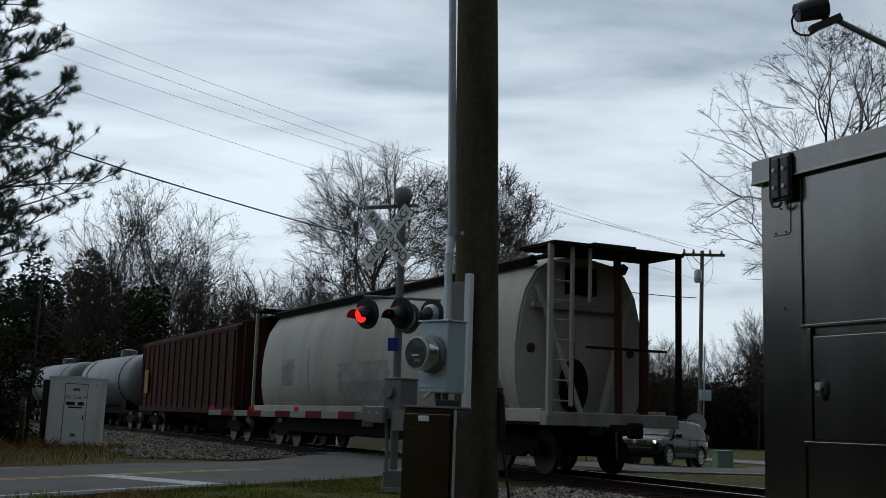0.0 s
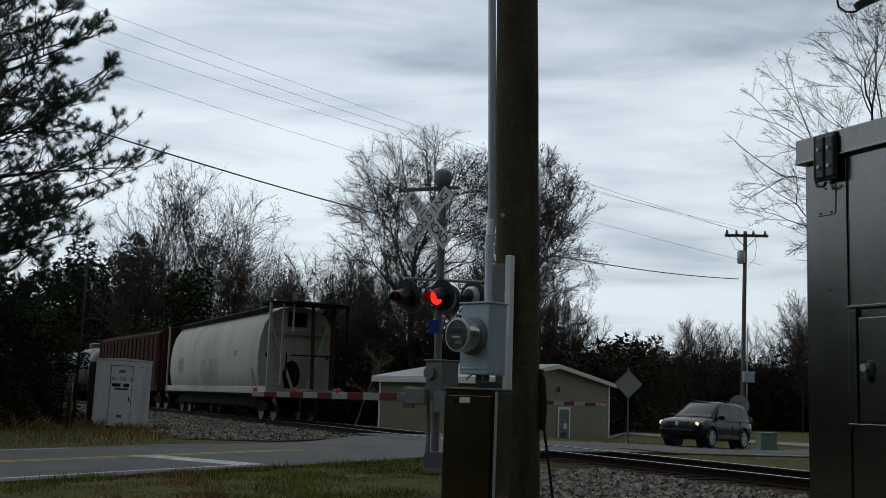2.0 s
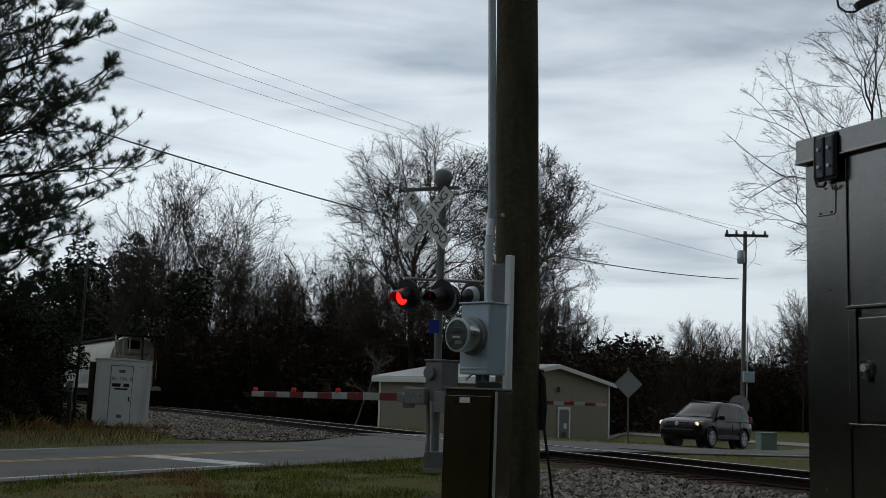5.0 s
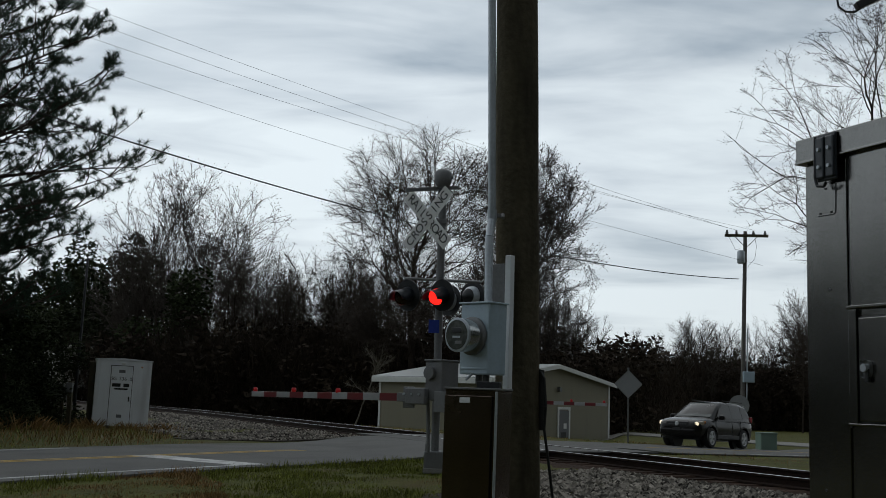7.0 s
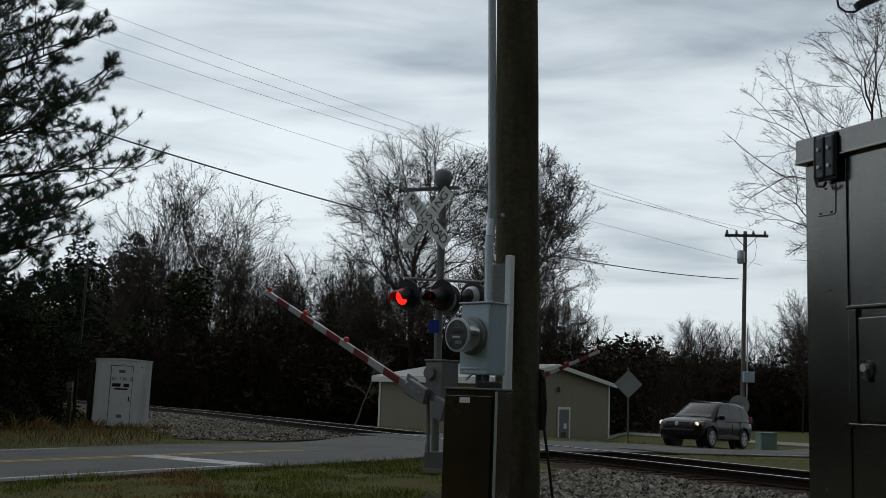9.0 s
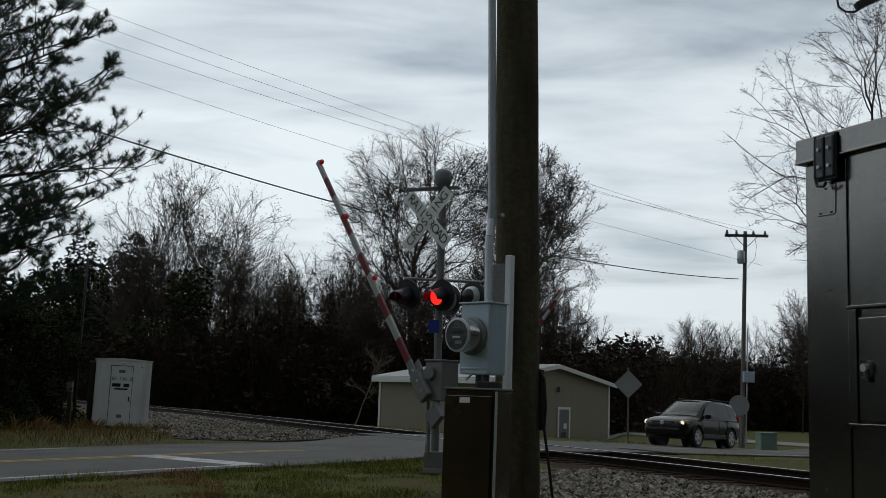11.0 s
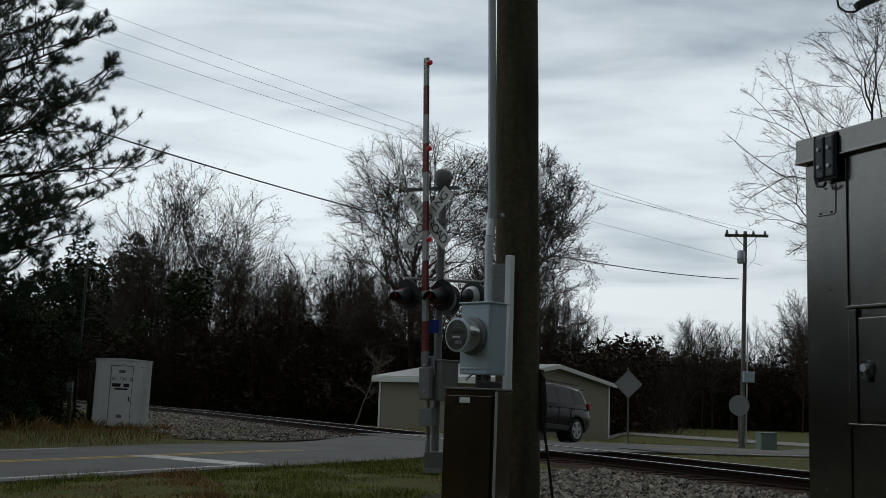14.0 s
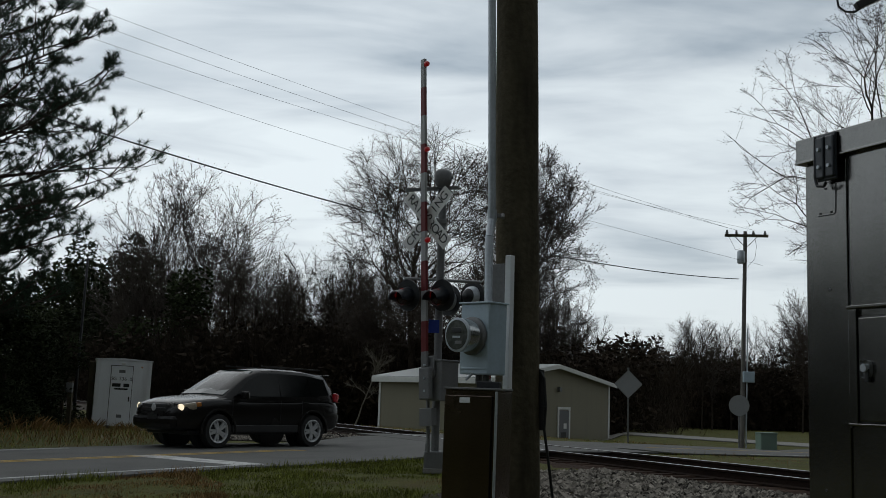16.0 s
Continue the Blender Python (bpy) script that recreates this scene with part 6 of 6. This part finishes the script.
        part("trunk", rod((0, 0, -0.1), (0, 0, h * 0.7), 0.14, 0.05, seg=6), M["bark"], k)

    for x, top, d in ((70, 475, 118), (115, 452, 104), (180, 418, 90), (232, 452, 86), (150, 462, 94), (330, 470, 86)):
        d = clear_of_track(x, d, 7)
        q = px_place(x, 690, d)
        bush(x, d, px_place(x, top, d).z - ground_z(q.x, q.y), thick, "evergreen_tree", "dense dark green evergreen tree", "tree", 8.3, 1.0)
    for i in range(36):
        x = 250 + 1200 * i / 35 + rnd.uniform(-20, 20)
        d = rnd.uniform(98, 122)
        top = rnd.uniform(560, 620) if x < 960 else rnd.uniform(600, 645)
        d = clear_of_track(x, d, 7)
        q = px_place(x, 700, d)
        bush(x, d, px_place(x, top, d).z - ground_z(q.x, q.y), ever, "evergreen_tree", "dense dark green evergreen tree", "tree", 8.3, 0.9)
    for i in range(46):
        x = 230 + 1240 * i / 45 + rnd.uniform(-15, 15)
        d = clear_of_track(x, rnd.uniform(76, 88) if x < 1060 else rnd.uniform(96, 106), 6)
        bush(x, d, rnd.uniform(4.5, 8.5), brush, "thicket", "tangled brown winter undergrowth", "shrub", 4.6, 1.0)
    for x, d, h, seed in ((628, 74, 6.6, 5),):
        q = px_place(x, 700, d)
        me = tree_meshes(M["dead_wood"], M["dead_wood"], random.Random(seed), h, h * 0.3, h * 0.6, h * 0.34, h * 0.2, 0.07, 0.012, 1, 7, (15, 60), 0.7, 0)
        k = bare_tree("dead_sapling", q.x, q.y, h, me, "dead pale leaning sapling at the edge of the wood", "", 70 * seed)
        k.matrix_basis = k.matrix_basis @ pose(0, 0, 0, 8, 22, 0)
    # unseen evergreens added at the sides and behind, to cut light and darken reflections
    for i in range(46):
        a = radians(36 + 288 * i / 45)
        r = rnd.uniform(30, 42)
        k = thing("evergreen_tree", pose(r * math.sin(a), r * math.cos(a), -0.4, 0, 0, rnd.uniform(0, 360)), "dense dark green evergreen tree", "tree", "dense dark green evergreen tree")
        o = new("crown", dense)
        o.parent = k
        # kept low on the left, so that the signal cabinet mirrors sky above them
        low = 255 < math.degrees(a) < 324
        o.scale = (2.0, 2.0, rnd.uniform(0.75, 0.95)) if low else (2.2, 2.2, rnd.uniform(1.7, 2.2))
        part("trunk", rod((0, 0, -0.1), (0, 0, 3.5 if low else 8), 0.2, 0.08, seg=6), M["bark"], k)
    # black foliage mass at the left edge
    for x, top, d in ((-30, 500, 33), (25, 515, 34), (72, 560, 36), (5, 600, 32), (70, 640, 34.5), (40, 660, 33), (8, 470, 38)):
        q = px_place(x, 720, d)
        bush(x, d, px_place(x, top, d).z - ground_z(q.x, q.y), thick, "evergreen_shrub", "tall black-green evergreen shrub by the road", "shrub", 8.3, 1.0)


def build_pine():
    """The pine at the left: limbs with tufts of long needles at their ends."""
    rnd = random.Random(5)
    q = px_place(-130, 720, 27)
    zg = ground_z(q.x, q.y)
    k = thing("pine_tree", pose(q.x, q.y, zg), "tall pine with open dark limbs and needle tufts", "tree")
    part("trunk", rod((0, 0, -0.2), (0.2, 0, 15.0), 0.26, 0.10, seg=14), M["pine_bark"], k, smooth=True)
    V, F, VN, FN = [], [], [], []

    def tube(a, b, r0, r1, n=4):
        d = (b - a).normalized()
        u = d.orthogonal().normalized()
        w = d.cross(u)
        base = len(V)
        for p, r in ((a, r0), (b, r1)):
            for i in range(n):
                an = 2 * math.pi * i / n
                V.append(p + u * (r * math.cos(an)) + w * (r * math.sin(an)))
        for i in range(n):
            F.append((base + i, base + (i + 1) % n, base + n + (i + 1) % n, base + n + i))

    def tuft(p, d, size):
        """A round brush of needles about the end of a shoot."""
        for i in range(40):
            v = (d * rnd.uniform(-0.25, 0.9) + Vector((rnd.gauss(0, 0.7), rnd.gauss(0, 0.7), rnd.gauss(0, 0.7)))).normalized()
            s = size * rnd.uniform(0.75, 1.1)
            o = v.orthogonal().normalized() * 0.0062
            b = p + d * rnd.uniform(-0.09, 0.05)
            j = len(VN)
            VN.extend([b - o, b + o, b + v * s])
            FN.append((j, j + 1, j + 2))

    def shoot(p, d, length, r, level):
        """A side branch: bare near its root, tufts towards its end."""
        n = 4
        for i in range(n):
            d = (d + Vector((rnd.gauss(0, 0.14), rnd.gauss(0, 0.14), rnd.gauss(0.06, 0.12)))).normalized()
            q = p + d * (length / n)
            tube(p, q, max(0.006, r * (1 - 0.2 * i)), max(0.005, r * (0.8 - 0.2 * i)))
            p = q
            if level == 1 and i > 0:
                for sgn in (-1, 1):
                    if rnd.random() < 0.8:
                        side = d.cross(Vector((0, 0, 1))).normalized() * sgn
                        shoot(p, (d * 0.8 + side * rnd.uniform(0.4, 0.9) + Vector((0, 0, rnd.uniform(-0.2, 0.5)))).normalized(), length * rnd.uniform(0.25, 0.42), r * 0.5, 2)
            elif level == 2 and i == 2 and rnd.random() < 0.5:
                tuft(p, d, 0.16)
        tuft(p, d, rnd.uniform(0.14, 0.20))

    def limb(p, d, length, r):
        n = 7
        for i in range(n):
            d = (d + Vector((rnd.gauss(0, 0.09), rnd.gauss(0, 0.09), rnd.gauss(0.03, 0.07)))).normalized()
            q = p + d * (length / n)
            tube(p, q, r * (1 - 0.12 * i), r * (0.88 - 0.12 * i), 6)
            if i > 0:
                for sgn in (-1, 1):
                    if rnd.random() < 0.85:
                        side = d.cross(Vector((0, 0, 1))).normalized() * sgn
                        shoot(p.lerp(q, rnd.random()), (d * 0.75 + side * rnd.uniform(0.45, 0.9) + Vector((0, 0, rnd.uniform(-0.15, 0.45)))).normalized(),
                              length * (0.34 - 0.028 * i) * rnd.uniform(0.8, 1.2), r * 0.4, 1)
            p = q
        shoot(p, d, length * 0.12, r * 0.2, 2)

    for i in range(92):
        z = 2.2 + 12.4 * i / 91
        a = i * 2.4 + rnd.uniform(-0.3, 0.3)
        out = 5.0 - (0.36 if z > 5.6 else 0.5) * abs(z - 5.6)
        limb(Vector((0.2 * z / 15, 0, z)), Vector((math.cos(a), math.sin(a), rnd.uniform(0.15, 0.45))).normalized(), out * rnd.uniform(0.78, 1.02), 0.05)
    o = new("limb_crown", soup("limb_crown", V, F, [M["pine_bark"]]))
    o.parent = k
    o = new("needle_crown", soup("needle_crown", VN, FN, [M["needle"]]))
    o.parent = k


build_woods()
build_pine()


# ---- loose ballast and grass ----
def build_stones():
    rnd = random.Random(2)
    V, F = [], []
    for i in range(28000):
        if i % 3:
            s, n = rnd.uniform(-19, -8.8), rnd.uniform(1.75, 6.8)
        else:
            s, n = rnd.uniform(3.4, 36), rnd.uniform(0.95, 6.7)
        x, y = track_xy(s, n)
        if abs((Vector((x, y)) - ROAD0).dot(RN)) < 3.5 or (i % 3 and x < 0.4):
            continue
        r = rnd.uniform(0.018, 0.050) * (1.35 if rnd.random() < 0.12 else 1)
        z = ground_z(x, y) + r * 0.25 + (-0.055 if abs(n) < 2.2 else 0.015)
        base = len(V)
        for dx, dy, dz in ((1, 0, 0), (-1, 0, 0), (0, 1, 0), (0, -1, 0), (0, 0, 1), (0, 0, -1)):
            k = r * rnd.uniform(0.65, 1.25)
            V.append((x + dx * k + rnd.gauss(0, r * 0.25), y + dy * k + rnd.gauss(0, r * 0.25), z + dz * k * 0.8))
        for f in ((0, 2, 4), (2, 1, 4), (1, 3, 4), (3, 0, 4), (2, 0, 5), (1, 2, 5), (3, 1, 5), (0, 3, 5)):
            F.append(tuple(base + j for j in f))
    o = new("ballast_stones", soup("ballast_stones", V, F, [M["stone"]]))
    tagged(o, "loose grey and white crushed ballast stones", "gravel", kind="stuff")


def build_grass():
    rnd = random.Random(4)
    V, F = [], []
    V2, F2 = [], []
    for i in range(130000):
        if i % 5:
            x, y = rnd.uniform(-8, 1.2), rnd.uniform(10, 21)
        else:
            x, y = rnd.uniform(-14, 14), rnd.uniform(18, 46)
        rel = Vector((x, y)) - ROAD0
        n = rel.dot(RN)
        q = -track_n(x, y)
        if abs(n) < 3.22 or abs(q) < 2.9 or (-6.7 < q < 0 and (y > 30 or x > 0.45 or (y > 24 and x < -2.5))):
            continue
        dry = noise.noise((x * 0.4, y * 0.4, 3)) > (0.18 if y < 22 else -0.1)
        if x < -6 and y > 24:
            dry = rnd.random() < 0.8
        tall = (0.06 + 0.05 * noise.noise((x * 1.3, y * 1.3, 9))) if n > 0 else 0.10
        h = rnd.uniform(0.5, 1.5) * tall * (2.4 if (x < -6.5 and y > 24) else 1)
        if 3.2 < n < 3.9 and rnd.random() < 0.5:
            h *= 2.0
        a = rnd.uniform(0, 6.283)
        lean = Vector((rnd.gauss(0, 0.5), rnd.gauss(0, 0.5), 1)).normalized() * h
        o = Vector((math.cos(a), math.sin(a), 0)) * 0.010
        p = Vector((x, y, ground_z(x, y) - 0.03))
        v, f = (V2, F2) if dry else (V, F)
        j = len(v)
        v.extend([p - o, p + o, p + lean])
        f.append((j, j + 1, j + 2))
    # tall dry weeds by the evergreen shrubs
    for cx, d, hh, m in ((12, 31.5, 0.55, 120), (48, 32.5, 0.5, 110), (30, 33, 0.4, 90), (95, 33, 0.3, 120), (290, 35.6, 0.3, 120), (240, 35.2, 0.3, 160), (150, 35.0, 0.4, 160)):
        c = px_place(cx, 780, d)
        for _ in range(m):
            x, y = c.x + rnd.gauss(0, 0.35), c.y + rnd.gauss(0, 0.25)
            p = Vector((x, y, ground_z(x, y) - 0.03))
            v = Vector((rnd.gauss(0, 0.35), rnd.gauss(0, 0.35), 1)).normalized() * hh * rnd.uniform(0.4, 1.15)
            e = Vector((rnd.gauss(0, 1), rnd.gauss(0, 1), 0)).normalized() * 0.009
            j = len(V2)
            V2.extend([p - e, p + e, p + v * 0.6 + e * 0.6, p + v + Vector((v.x, v.y, -0.1 * v.z)) * 0.4])
            F2.append((j, j + 1, j + 2))
            F2.append((j, j + 2, j + 3))
    o = new("grass", soup("grass", V, F, [M["blade"]]))
    tagged(o, "short dark green winter grass on the verge", "grass", kind="stuff")
    o = new("dry_grass", soup("dry_grass", V2, F2, [M["straw"]]))
    tagged(o, "tufts of dry brown grass on the verge", "grass", kind="stuff")


build_stones()
build_grass()


# ---- what moves ----
def motions():
    # the train runs away along the track
    run = [(0, -7.05), (4, 37.95), (5, 48.0), (6.3, 60.0), (7, 66.9), (16, 150)]
    speed = 11.25
    times = [i * 0.5 for i in range(33)]
    for k, wh, off in TRAIN:
        rows = []
        for t in times:
            # both trucks keep to the rails, the car lies between them
            at = float(np.interp(t, [r[0] for r in run], [r[1] for r in run])) + off
            long = LENGTHS[k.name]
            a, b = Vector(track_xy(at + 2, 0)), Vector(track_xy(at + long - 2, 0))
            d = (b - a).normalized()
            p = (a + b) / 2 - d * (long / 2)
            rows.append((t, pose(p.x, p.y, RAIL_Z, 0, 0, math.degrees(math.atan2(d.y, d.x)))))
        walk(k, rows)
        if off < 1:
            for w, wx in wh:
                walk(w, [(i * 0.05, pose(wx, 0, 0.42, 0, math.degrees(speed * i * 0.05 / 0.42) % 360, 0)) for i in range(321)])
    # the suv waits, then drives over the crossing along its lane
    def place(s):
        x, y = road_xy(s, -2.14)
        zf = ground_z(*road_xy(s - 1.32, -2.14)) + hump(*road_xy(s - 1.32, -2.14))
        zr = ground_z(*road_xy(s + 1.34, -2.14)) + hump(*road_xy(s + 1.34, -2.14))
        z = (zf + zr) / 2 + 0.032
        pitch = math.degrees(math.atan2(zr - zf, 2.66))
        return pose(x, y, z) @ pose(0, 0, 0, 0, 0, ROAD_TURN + 180) @ pose(0, 0, 0, 0, pitch, 0)
    path = [(0, 23.2), (10.0, 23.2), (10.7, 22.6), (11.3, 21.5), (12.0, 19.6), (12.5, 17.9), (13.0, 16.1), (13.5, 13.95), (14.0, 11.6), (14.5, 9.25), (15.0, 6.7), (15.5, 3.9), (16.0, 0.75)]
    walk(SUV, [(t, place(s)) for t, s in path])
    dist = lambda t: float(np.interp(t, [p[0] for p in path], [23.2 - p[1] for p in path]))
    for w, x, s in SUV_WHEELS:
        rows = [(0, pose(x, s * 0.80, 0.355)), (10.0, pose(x, s * 0.80, 0.355))]
        for i in range(1, 61):
            t = 10.0 + i * 0.1
            rows.append((t, pose(x, s * 0.80, 0.355, 0, math.degrees(dist(t) / 0.355) % 360, 0)))
        walk(w, rows)
    # gate arms: down, then raised
    lift = [(0, -0.3), (7.5, -0.3), (7.7, 0.2), (7.9, 2), (8.1, 5), (8.3, 8.5), (8.5, 12), (8.7, 15.5), (9.0, 20.5), (9.2, 23.5), (10.2, 39), (11.3, 55), (11.6, 59.5), (12.0, 65.5), (12.5, 73), (12.8, 78), (13.2, 84.5), (13.5, 87.5), (14.5, 87), (16, 86.5)]
    for arm, base, sgn in ARMS:
        walk(arm, [(t, base @ pose(0, 0, 0, 0, a, 0)) for t, a in lift])
    # flashing lights: each lens turns its lit or dark side outward
    for ob, base, side in LENSES:
        lit = [(0, 0.35), (0.96, 1.65), (2.25, 2.85), (4.6, 5.25), (5.9, 6.57), (7.3, 7.9), (8.42, 9.12), (9.75, 10.4), (12.1, 12.8)] if side == 0 else [
            (0.35, 1.08), (1.65, 2.25), (2.85, 3.15), (5.25, 5.9), (6.57, 7.3), (7.9, 8.42), (9.12, 9.75), (10.4, 11.1), (11.8, 12.1)]
        a = 0 if lit[0][0] == 0 else 180
        rows = [(0, base @ pose(0, 0, 0, 0, 0, a))]
        for on, off in lit:
            for t, to in ((on, 0), (off, 180)):
                if t == 0:
                    continue
                t -= 0.05
                for i in range(4):
                    rows.append((t + i / 30, base @ pose(0, 0, 0, 0, 0, (180 if to == 0 else 0) + 60 * i)))
        rows.append((16, base @ pose(0, 0, 0, 0, 0, 180)))
        walk(ob, rows)


motions()
